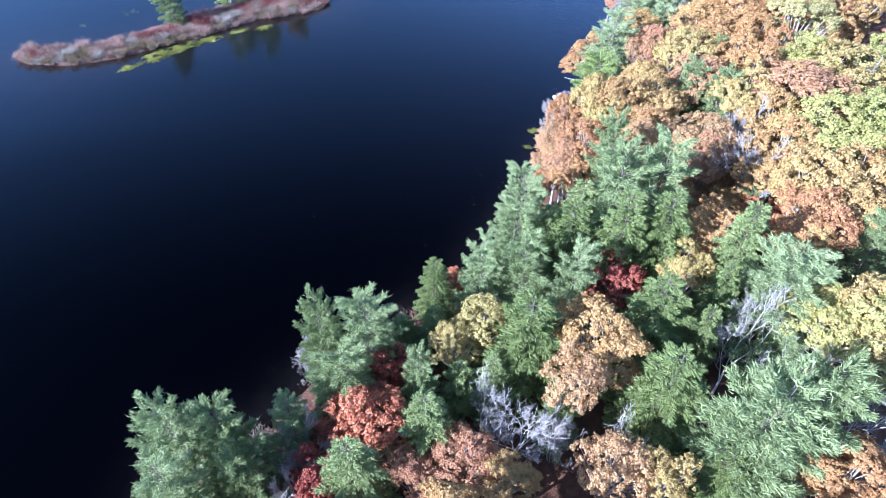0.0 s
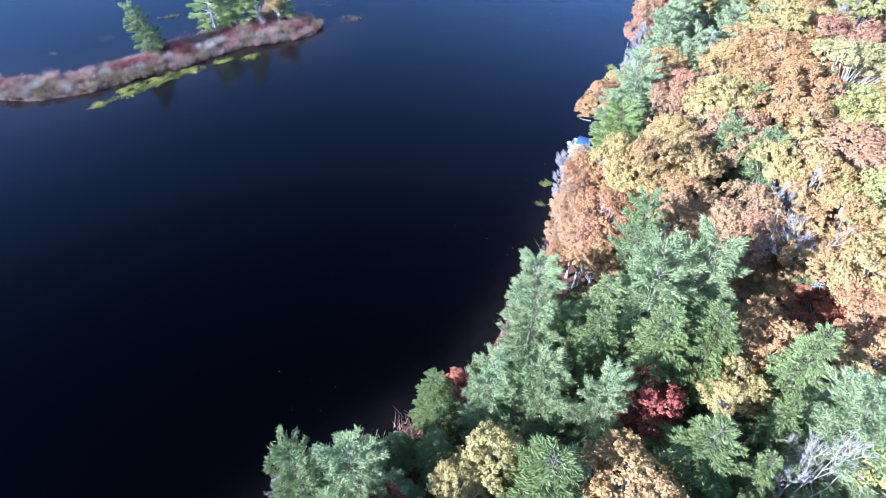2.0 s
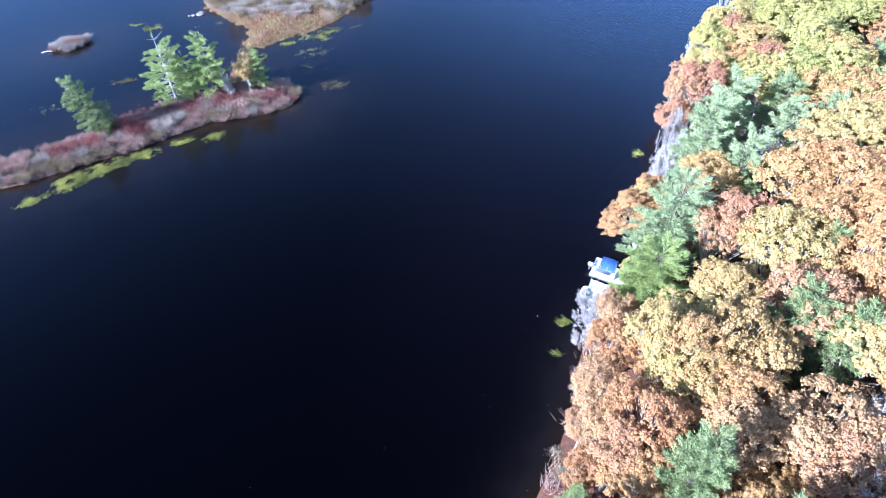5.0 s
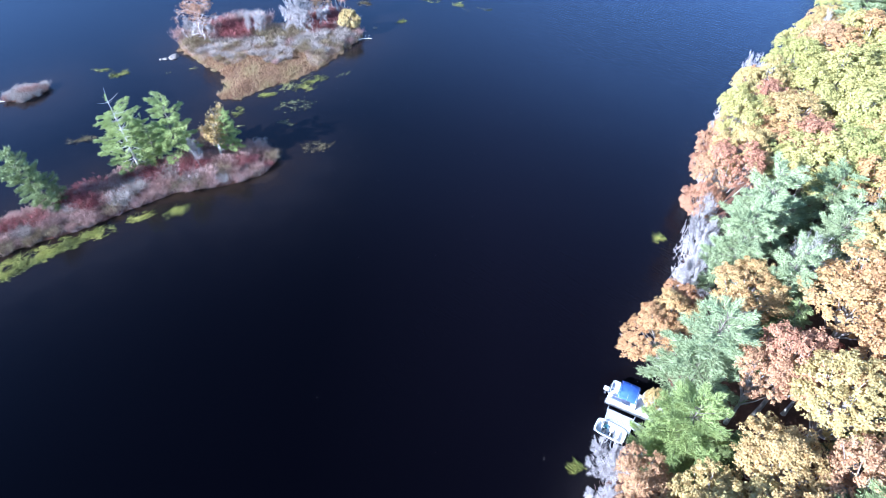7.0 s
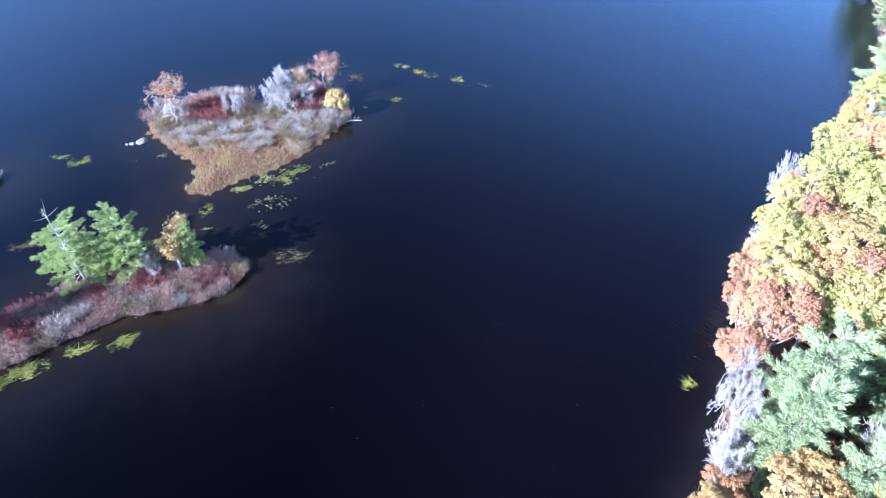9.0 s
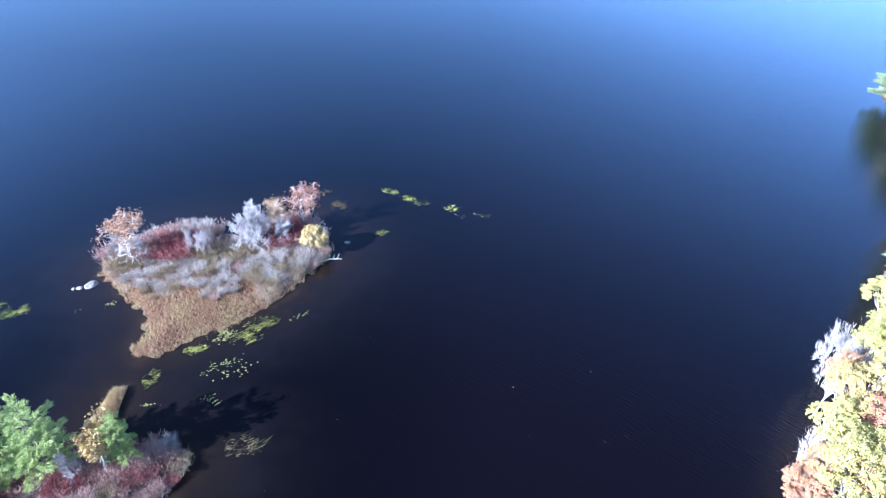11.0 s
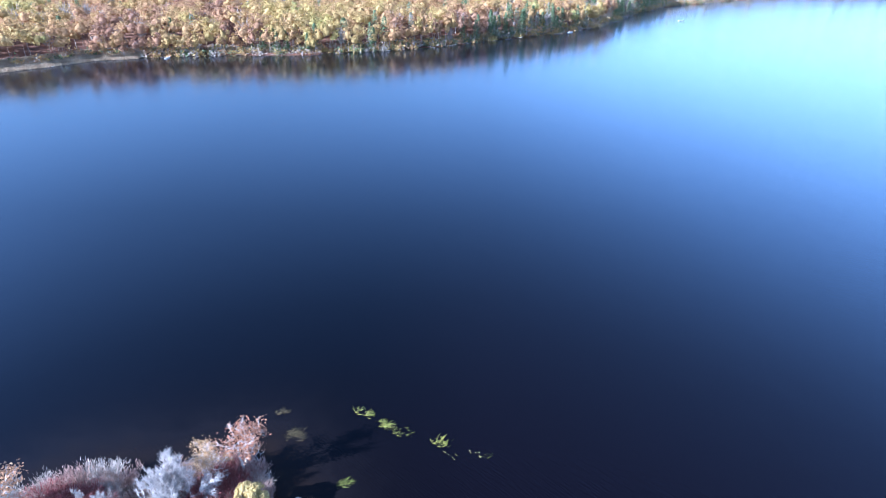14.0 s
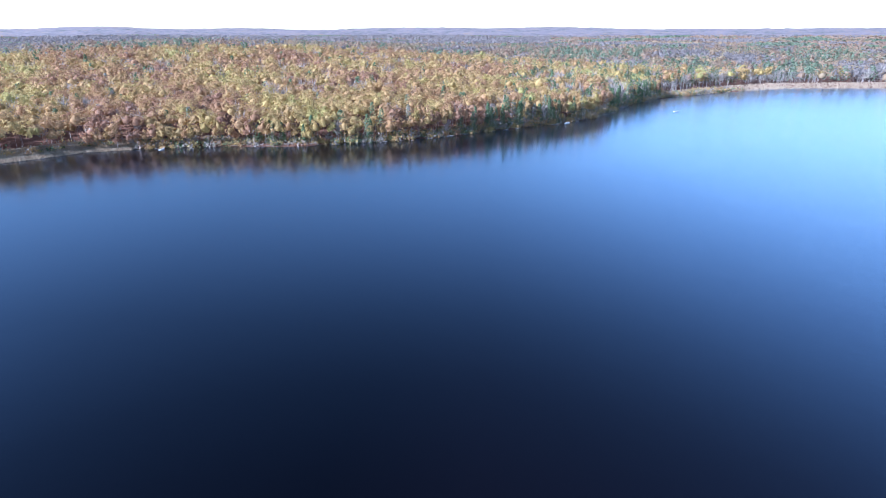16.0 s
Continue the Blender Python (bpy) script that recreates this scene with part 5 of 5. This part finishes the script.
    me = raw_mesh(name, v, f, np.concatenate([out[0][2], out[1][2]]))
    # past 700 m the leaf colours have distance haze painted in
    tagged(part(name, me, FAR_LEAVES if lo < 700 else HAZED_LEAVES, None), label, "forest", kind="stuff")
    # pale stems that show along the shore and among the bare wood
    st = pts[((d < 32) & (rng.uniform(0, 1, n) < 0.5)) | (grey & (r < 1000))]
    m = len(st)
    if m:
        at = np.stack([st[:, 0], st[:, 1], height(st[:, 0], st[:, 1])], 1)
        at = np.repeat(at, 2, 0) + rng.normal(0, 0.8, (2 * m, 3)) * np.array([1, 1, 0])
        v, f = blades(rng, at, np.array([0, 0, 1.0]) + rng.normal(0, 0.06, (2 * m, 3)), rng.uniform(7, 12, 2 * m), 0.26)
        tagged(part("far_stems", raw_mesh("far_stems", v, f), FAR_STEMS, None), "pale bare stems standing in the far shore wood", "tree trunks", kind="stuff")


# muted copy of the far leaf colours: aerial haze put into the base colour
HAZED_LEAVES = leaf_material("hazed_forest_leaves", [(0.0, (0.15, 0.19, 0.125)), (0.13, (0.19, 0.235, 0.155)), (0.16, (0.235, 0.205, 0.20)), (0.27, (0.27, 0.24, 0.235)), (0.31, (0.29, 0.195, 0.15)),
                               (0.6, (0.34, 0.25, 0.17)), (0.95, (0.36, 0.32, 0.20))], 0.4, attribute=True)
far_wood("far_shore_wood", 200, 470, 6.8, 225, 0.48, 0.035, "autumn oak wood lining the far shore, orange and gold")
far_wood("hillside_wood", 470, 760, 8.2, 100, 0.74, 0.04, "autumn forest rising behind the far shore")
far_wood("upland_wood", 760, 1300, 11.5, 54, 1.2, 0.10, "distant autumn forest with dark pines on the rise, haze painted into its colours")


def canopy_height(x, y):
    return height(x, y) + 9 + 2.2 * np.sin(x * 0.31 + np.sin(y * 0.17) * 2) * np.sin(y * 0.27 + np.sin(x * 0.13) * 2) + np.random.default_rng(3).uniform(-2.6, 2.6, len(x))


def distant_material():
    n = Nodes("hazed_woodland")
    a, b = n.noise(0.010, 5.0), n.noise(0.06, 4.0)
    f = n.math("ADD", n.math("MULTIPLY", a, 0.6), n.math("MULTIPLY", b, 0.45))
    # bare woods and dark green, with lavender distance haze mixed into the base colour
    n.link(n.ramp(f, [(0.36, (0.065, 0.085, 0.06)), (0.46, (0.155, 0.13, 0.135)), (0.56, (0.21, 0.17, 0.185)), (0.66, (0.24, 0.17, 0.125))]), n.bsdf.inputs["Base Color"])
    n.bsdf.inputs["Roughness"].default_value = 0.95
    return n.mat


rr = np.concatenate([np.arange(1900, 2800, 18), np.arange(2800, 4760, 45)])
aa = np.radians(np.arange(-46, 46.01, 0.42))
gr, ga = np.meshgrid(rr, aa)
px, py = 6 + (gr * np.sin(ga)).ravel(), 130 + (gr * np.cos(ga)).ravel()
n, m = len(rr), len(aa)
i = (np.arange(m - 1)[:, None] * n + np.arange(n - 1)[None]).ravel()
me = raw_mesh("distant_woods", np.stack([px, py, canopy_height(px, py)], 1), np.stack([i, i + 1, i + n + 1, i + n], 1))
tagged(part("distant_woods", me, distant_material(), None), "wooded hills out to the horizon, grey-mauve with haze painted into the colour", "hills", kind="stuff")

# woods beyond the upland, seen as a rough canopy of many haze-muted colours
def far_canopy():
    rng = np.random.default_rng(17)
    n = 44000
    rad = np.sqrt(rng.uniform(1250**2, 2300**2, n))
    ang = np.radians(rng.uniform(-42, 42, n))
    x, y = 6 + rad * np.sin(ang), 130 + rad * np.cos(ang)
    band = np.sin(x / 120 + 0.6) * np.sin(y / 90) + 0.6 * np.sin(x / 41 + y / 70)
    drift = np.sin(x / 90 + 1) * np.sin(y / 130) + 0.5 * np.sin(x / 37 - y / 61)
    hue = np.clip(0.5 + 0.16 * band + rng.normal(0, 0.05, n), 0.33, 0.9)
    hue = np.where(drift + rng.normal(0, 0.2, n) > np.where(np.degrees(ang) < 6, -0.8, 0.25), rng.uniform(0.19, 0.26, n), hue)
    hue = np.where(drift + rng.normal(0, 0.15, n) < np.where(np.degrees(ang) < 6, -1.0, -0.5), rng.uniform(0.0, 0.12, n), hue)
    k = 3
    d = unit(rng.normal(size=(n, k, 3)) * 0.6 + np.array([0, -0.4, 1.0]))
    c = np.stack([x, y, height(x, y) + rng.uniform(8, 14, n)], 1)
    v, f = leaves(rng, (c[:, None] + d * 2.2).reshape(-1, 3), d.reshape(-1, 3), 3.3, 0.9, 4)
    tagged(part("distant_canopy", raw_mesh("distant_canopy", v, f, np.repeat(hue, k)), HAZED_LEAVES, None), "mixed grey, green and russet woods beyond the lake, muted by painted haze", "forest", kind="stuff")


far_canopy()

# scrub and low boughs that hang over the far bank
rng = np.random.default_rng(31)
at, hue = [], []
for a, c in zip(SHORE_NORTH[17:30], SHORE_NORTH[18:31]):
    a, c = np.array(a, float), np.array(c, float)
    k = int(np.linalg.norm(c - a) / 0.22)
    lie = a + (c - a) * rng.uniform(0, 1, (k, 1)) + rng.uniform(-13, 13, (k, 2))
    dry = land(lie[:, 0], lie[:, 1])
    for q in lie[(dry > np.where(lie[:, 0] > -165, -0.8, 8.0)) & (dry < 15)]:
        m, s = 24, rng.uniform(0.8, 1.9)
        at.append(np.array([q[0], q[1], ground_at(*q) + 0.8 * s]) + rng.normal(size=(m, 3)) * np.array([0.9, 0.9, 0.7]) * s)
        hue.append(np.full(m, rng.choice([rng.uniform(0, 0.12), rng.uniform(0.17, 0.26), rng.uniform(0.35, 0.8)], p=[0.24, 0.28, 0.48])))
at, hue = np.concatenate(at), np.concatenate(hue)
v, f = leaves(rng, at, unit(rng.normal(size=at.shape) + np.array([0, 0, 0.5])), 0.62, 0.7, 4)
tagged(part("far_bank_scrub", raw_mesh("far_bank_scrub", v, f, hue), FAR_LEAVES, None), "mixed scrub hanging over the far bank", "scrub", kind="stuff")

# bleached trunks that lie along the far bank
paths = []
for a, c in zip(SHORE_NORTH[17:29], SHORE_NORTH[18:30]):
    a, c = np.array(a, float), np.array(c, float)
    for _ in range(int(np.linalg.norm(c - a) / 3.4)):
        q = a + (c - a) * rng.uniform(0, 1) + rng.uniform(-2.5, 2.5, 2)
        if -1.0 < land(*q)[0] < 1.6:
            turn, length, z = rng.uniform(0, 6.283), rng.uniform(1.5, 5.0), max(0.12, ground_at(*q) + 0.15)
            way = np.array([math.cos(turn), math.sin(turn), 0.08]) * length
            at0 = np.array([q[0], q[1], z])
            paths.append([(at0, rng.uniform(0.12, 0.26)), (at0 + way * 0.5, 0.13), (at0 + way, 0.06)])
tagged(part("fallen_trunks", raw_mesh("fallen_trunks", *tubes(paths, 5)), DRIFTWOOD, None), "bleached fallen trunks along the far waterline", "logs", kind="stuff")

# marsh of straw-coloured reeds at the two ends of the far shore
rng = np.random.default_rng(21)
p = rng.uniform((150, 640), (620, 920), (160000, 2))
d = land(p[:, 0], p[:, 1])
p1 = p[(d > -1) & (d < 22 + 0.08 * (p[:, 0] - 165))]
blade_field("reed_marsh", p1[:40000], REED, "straw-pink reed marsh along the far bank", "reeds", 1.2, 0.4, 0.5)
p = rng.uniform((-265, 370), (-160, 445), (240000, 2))
d = land(p[:, 0], p[:, 1])
p1 = p[(d > -1) & (d < 22) & (p[:, 0] < -168)]
blade_field("reed_marsh", p1[:60000], REED, "grey straw reed marsh in the far corner of the lake", "reeds", 1.1, 0.34, 0.6)

# a stand of bare grey stems behind the marsh
p = rng.uniform((120, 640), (640, 990), (60000, 2))
d = land(p[:, 0], p[:, 1])
p = p[(d > 17 + 0.08 * np.maximum(p[:, 0] - 165, 0)) & (d < 95) & (p[:, 0] > 125) & (np.sin(p[:, 0] / 9 + np.sin(p[:, 1] / 7)) + np.sin(p[:, 0] / 23) > -0.3)][:4200]
p = p[:1700]
n = len(p)
at = np.stack([p[:, 0], p[:, 1], height(p[:, 0], p[:, 1])], 1)
tall = rng.uniform(5, 13, n)
way = np.array([0, 0, 1.0]) + rng.normal(0, 0.05, (n, 3))
v, f = blades(rng, at, way, tall, rng.uniform(0.2, 0.45, n))
m = 9  # forks spread from each stem's upper part
at2 = np.repeat(at, m, 0) + np.repeat(way * tall[:, None], m, 0) * rng.uniform(0.3, 0.9, (n * m, 1))
v2, f2 = blades(rng, at2, np.array([0, 0, 0.9]) + rng.normal(0, 0.5, (n * m, 3)), rng.uniform(1.2, 3.6, n * m), 0.22)
v, f = np.concatenate([v, v2]), np.concatenate([f, f2 + len(v)])
BARE_STAND = rough_material("bare_stand_twigs", (0.22, 0.195, 0.19), (0.36, 0.325, 0.31), 0.3, 3)
tagged(part("bare_stand", raw_mesh("bare_stand", v, f), BARE_STAND, None), "stand of leafless grey trees behind the reed marsh", "bare trees", kind="stuff")


# ---- dock and boats ----
def box(bm, cx, cy, cz, sx, sy, sz, rz=0.0, bevel=0.0):
    """A box with its middle at that place, its edges eased."""
    m = pose(cx, cy, cz, 0, 0, rz) @ Matrix.Diagonal((sx, sy, sz, 1))
    vs = bmesh.ops.create_cube(bm, size=1.0, matrix=m)["verts"]
    if bevel:
        es = list({e for v in vs for e in v.link_edges})
        bmesh.ops.bevel(bm, geom=es, offset=bevel, segments=2, affect="EDGES", profile=0.6)


def one_box(*a, **k):
    bm = bmesh.new()
    box(bm, *a, **k)
    return bm


def rod(points, radius, sides=8):
    return raw_mesh("rod", *tubes([[(np.array(p, float), radius) for p in points]], sides), smooth=True)


def build_dock():
    t = thing("dock", 18.65, 82.75, 0.0, -26, "weathered grey plank dock floating beside the moored boats", "dock")
    n = 17
    for i in range(n):
        part("plank", one_box(-1.2 + 2.55 * i / (n - 1), RNG.uniform(-0.02, 0.02), 0.45, 0.142, 1.75, 0.035, RNG.uniform(-0.4, 0.4)), PLANK, t)
    for y in (-0.78, 0.78):
        part("beam", one_box(0.07, y, 0.36, 2.7, 0.09, 0.13), PLANK, t)
    for x in (-1.0, 1.15):
        part("float", one_box(x, 0, 0.14, 0.5, 1.5, 0.34, bevel=0.06), DARK_VINYL, t, "dark plastic float")
    for x, y in ((-1.3, -0.92), (-1.3, 0.92), (1.4, -0.92), (1.4, 0.92)):
        part("post", rod([(x, y, -0.6), (x, y, 0.95)], 0.05), ALUMINIUM, t, "aluminium post")
    return t


def build_gangway():
    t = thing("gangway", 20.75, 81.75, 0.0, -38, "narrow plank gangway from the dock to the bank", "gangway")
    for i in range(15):
        part("plank", one_box(-1.05 + 2.1 * i / 14, 0, 0.52 + 0.008 * i, 0.135, 0.85, 0.03), PLANK, t)
    for y in (-0.38, 0.38):
        part("beam", one_box(0, y, 0.46, 2.25, 0.07, 0.11), PLANK, t)
    return t


def build_pontoon_boat():
    t = thing("pontoon_boat", 20.75, 84.75, 0.0, -26, "white pontoon boat with a blue canopy moored at the dock", "boat")
    for y in (-0.85, 0.85):
        bm = bmesh.new()
        prof = [(-2.85, 0.30), (-2.7, 0.32), (1.9, 0.32), (2.5, 0.2), (2.85, 0.03)]
        rings = []
        for x, r in prof:
            rings.append([bm.verts.new((x, y + r * math.cos(2 * math.pi * k / 14), 0.12 + r * math.sin(2 * math.pi * k / 14) + (0.32 - r) * 0.6)) for k in range(14)])
        for a, b in zip(rings, rings[1:]):
            for k in range(14):
                bm.faces.new((a[k], a[(k + 1) % 14], b[(k + 1) % 14], b[k])).smooth = True
        bm.faces.new(rings[0])
        part("pontoon", bm, ALUMINIUM, t, "aluminium pontoon tube")
    part("deck", one_box(0, 0, 0.53, 5.5, 2.3, 0.09, bevel=0.02), GREY_VINYL, t)
    for y in (-1.12, 1.12):
        for x0, x1 in ((-2.6, -0.25), (0.45, 2.45)):
            part("side_panel", one_box((x0 + x1) / 2, y, 0.90, x1 - x0, 0.05, 0.62, bevel=0.015), WHITE_HULL, t, "white fence panel")
            part("rail", rod([(x0, y, 1.24), (x1, y, 1.24)], 0.025), ALUMINIUM, t)
    for x in (-2.68, 2.55):
        part("end_panel", one_box(x, 0.55, 0.9, 0.05, 1.1, 0.62, bevel=0.015), WHITE_HULL, t)
    for x, y, sx, sy in ((-1.9, 0.75, 1.5, 0.6), (-1.9, -0.75, 1.3, 0.6), (1.5, 0.75, 1.7, 0.6), (1.5, -0.75, 1.7, 0.6)):
        seat = part("bench", one_box(x, y, 0.76, sx, sy, 0.36, bevel=0.05), WHITE_HULL, t, "white bench seat")
        part("backrest", one_box(x, y + math.copysign(0.24, y), 1.05, sx * 0.96, 0.13, 0.3, bevel=0.04), GREY_VINYL, seat)
    con = part("console", one_box(-0.15, -0.7, 0.95, 0.55, 0.65, 0.75, bevel=0.06), WHITE_HULL, t, "white helm console")
    part("steering_wheel", rod([(-0.45 + 0.05 * math.sin(a), -0.7 + 0.17 * math.cos(a), 1.2 + 0.17 * math.sin(a)) for a in [i * 0.5236 for i in range(13)]], 0.018, 6), DARK_VINYL, con, "dark steering wheel")
    # canopy: a bowed cloth over two hoops
    bm = bmesh.new()
    nx, ny = 13, 11
    g = [[bm.verts.new((-1.95 + 1.95 * i / nx + 0.0, -1.05 + 2.1 * j / ny, 2.35 - 0.42 * abs(2 * j / ny - 1) ** 2.6 - 0.10 * abs(2 * i / nx - 1) ** 2 - 0.035 * math.sin(math.pi * (i * 3 / nx % 1)) + 0.012 * math.sin(j * 2.1 + i))) for j in range(ny + 1)] for i in range(nx + 1)]
    for i in range(nx):
        for j in range(ny):
            bm.faces.new((g[i][j], g[i + 1][j], g[i + 1][j + 1], g[i][j + 1])).smooth = True
    bmesh.ops.solidify(bm, geom=bm.faces[:], thickness=0.02)
    part("canopy", bm, BLUE_CLOTH, t, "bright blue cloth canopy")
    for x in (-1.8, -0.95, -0.1):
        part("hoop", rod([(-0.95 + (x + 0.95) * 0.3, -1.1, 1.2), (x, -1.07, 1.85), (x, -0.8, 2.18), (x, 0, 2.30), (x, 0.8, 2.18), (x, 1.07, 1.85), (-0.95 + (x + 0.95) * 0.3, 1.1, 1.2)], 0.018, 6), ALUMINIUM, t, "aluminium canopy hoop")
    motor = part("outboard_motor", one_box(-3.1, 0, 0.95, 0.55, 0.36, 0.42, bevel=0.09), WHITE_HULL, t, "white outboard motor")
    part("shaft", one_box(-3.1, 0, 0.35, 0.2, 0.12, 0.9, bevel=0.02), ALUMINIUM, motor)
    part("bracket", one_box(-2.82, 0, 0.6, 0.22, 0.3, 0.3, bevel=0.02), ALUMINIUM, motor)
    return t


def build_small_boat():
    t = thing("pedal_boat", 17.75, 81.7, 0.0, -30, "small white open boat with dark seats tied to the dock", "boat")
    bm = bmesh.new()
    outer = []
    for z, gx, gy in ((0.02, 1.32, 0.66), (0.28, 1.5, 0.8), (0.48, 1.55, 0.86), (0.53, 1.52, 0.83), (0.50, 1.36, 0.70), (0.16, 1.26, 0.60)):
        ring = []
        for k in range(28):
            a = 2 * math.pi * k / 28
            c, s = math.cos(a), math.sin(a)
            ring.append(bm.verts.new((gx * math.copysign(abs(c) ** 0.38, c), gy * math.copysign(abs(s) ** 0.38, s), z)))
        outer.append(ring)
    for a, b in zip(outer, outer[1:]):
        for k in range(28):
            bm.faces.new((a[k], a[(k + 1) % 28], b[(k + 1) % 28], b[k])).smooth = True
    bm.faces.new(outer[-1])
    bm.faces.new(outer[0][::-1])
    part("hull", bm, WHITE_HULL, t)
    for x, y in ((-0.55, 0.3), (-0.55, -0.3)):
        s = part("seat", one_box(x, y, 0.32, 0.42, 0.44, 0.2, bevel=0.05), TEAL_PLASTIC if y > 0 else DARK_VINYL, t)
        part("backrest", one_box(x - 0.22, y, 0.55, 0.09, 0.42, 0.36, bevel=0.04), DARK_VINYL, s)
    part("crossbar", one_box(0.1, 0, 0.45, 0.12, 1.4, 0.08, bevel=0.02), WHITE_HULL, t)
    part("bench", one_box(0.75, 0, 0.36, 0.4, 1.2, 0.14, bevel=0.03), GREY_VINYL, t)
    part("footwell", one_box(0.15, -0.25, 0.22, 0.5, 0.4, 0.12, bevel=0.03), DARK_VINYL, t)
    part("rim_rail", rod([(-1.5, -0.84, 0.56), (0.0, -0.86, 0.60), (1.45, -0.8, 0.56)], 0.03), WHITE_HULL, t)
    return t


build_dock()
build_gangway()
build_pontoon_boat()
build_small_boat()


def build_log(x, y, length, turn, radius, label):
    t = thing("driftwood_log", x, y, max(0.02, ground_at(x, y)), turn, label, "log")
    main = [((-length / 2, 0, 0.02), radius), ((0, 0.08 * length, radius * 0.8), radius * 0.85), ((length / 2, -0.03 * length, radius * 0.7), radius * 0.45)]
    part("stem", raw_mesh("log_stem", *tubes([[(np.array(p), r) for p, r in main]], 7), smooth=True), DRIFTWOOD, t)
    for s in (0.1, 0.3):
        a = np.array([length * s, 0.03 * length, radius])
        part("branch", raw_mesh("log_branch", *tubes([[(a, radius * 0.4), (a + np.array([0.25, 0.3, 0.3]) * length * 0.5, radius * 0.15)]], 5)), DRIFTWOOD, t)


build_log(-15.4, 157.9, 3.4, 15, 0.13, "bleached branch reaching from the island into the lake")
build_log(-72.0, 136.2, 1.8, 20, 0.16, "pale log at the end of the islet")
build_log(21.6, 93.2, 1.8, 160, 0.06, "bleached broken bough over the lake")


def build_rock(x, y, s, label):
    bm = bmesh.new()
    bmesh.ops.create_icosphere(bm, subdivisions=3, radius=1.0)
    for v in bm.verts:
        v.co *= 1 + 0.32 * noise.noise(v.co * 1.4 + Vector((x, y, 0))) + 0.12 * noise.noise(v.co * 4 + Vector((x, y, 3)))
        v.co.z *= 0.55
    me = bpy.data.meshes.new("rock")
    bm.to_mesh(me)
    bm.free()
    me.materials.append(ROCK)
    ob = new("rock", me)
    ob.matrix_world = pose(x, y, max(0.0, ground_at(x, y)), 0, 0, x * 40) @ Matrix.Diagonal((s * 1.3, s, s, 1))
    tagged(ob, label, "rock")


build_rock(-48.3, 151.0, 0.75, "grey boulder beside the island shore")
build_rock(-49.6, 150.3, 0.38, "pale grey rock standing in the lake off the island")
build_rock(-50.4, 150.1, 0.26, "small white rock breaking the lake surface")
build_rock(-13.6, 162.4, 0.35, "small pale rock in the lake off the island's end")


def build_rowboat(x, y, turn, label):
    """A small white boat far off on the lake: a pointed open hull with two benches."""
    t = thing("rowboat", x, y, 0.0, turn, label, "boat")
    bm = bmesh.new()
    rings = []
    for px, w, z in ((-1.9, 0.62, 0.5), (-1.2, 0.78, 0.46), (0.0, 0.82, 0.45), (1.1, 0.62, 0.5), (1.9, 0.2, 0.62), (2.2, 0.03, 0.7)):
        rings.append([bm.verts.new(c) for c in ((px, -w, z), (px, -w * 0.7, -0.1), (px, w * 0.7, -0.1), (px, w, z), (px, w * 0.86, z), (px, w * 0.55, 0.05), (px, -w * 0.55, 0.05), (px, -w * 0.86, z))])
    for a, c in zip(rings, rings[1:]):
        for k in range(8):
            bm.faces.new((a[k], a[(k + 1) % 8], c[(k + 1) % 8], c[k]))
    bm.faces.new(rings[0])
    bm.faces.new(rings[-1][::-1])
    part("hull", bm, WHITE_HULL, t)
    for px in (-1.0, 0.4):
        part("bench", one_box(px, 0, 0.32, 0.3, 1.2, 0.05), PLANK, t)


build_rowboat(149.5, 590, 20, "small white boat lying on the open lake")
build_rowboat(62.5, 527.5, 35, "small white boat drawn up under the far trees")
build_rowboat(-153.8, 424.6, 80, "small white boat at the far bank")
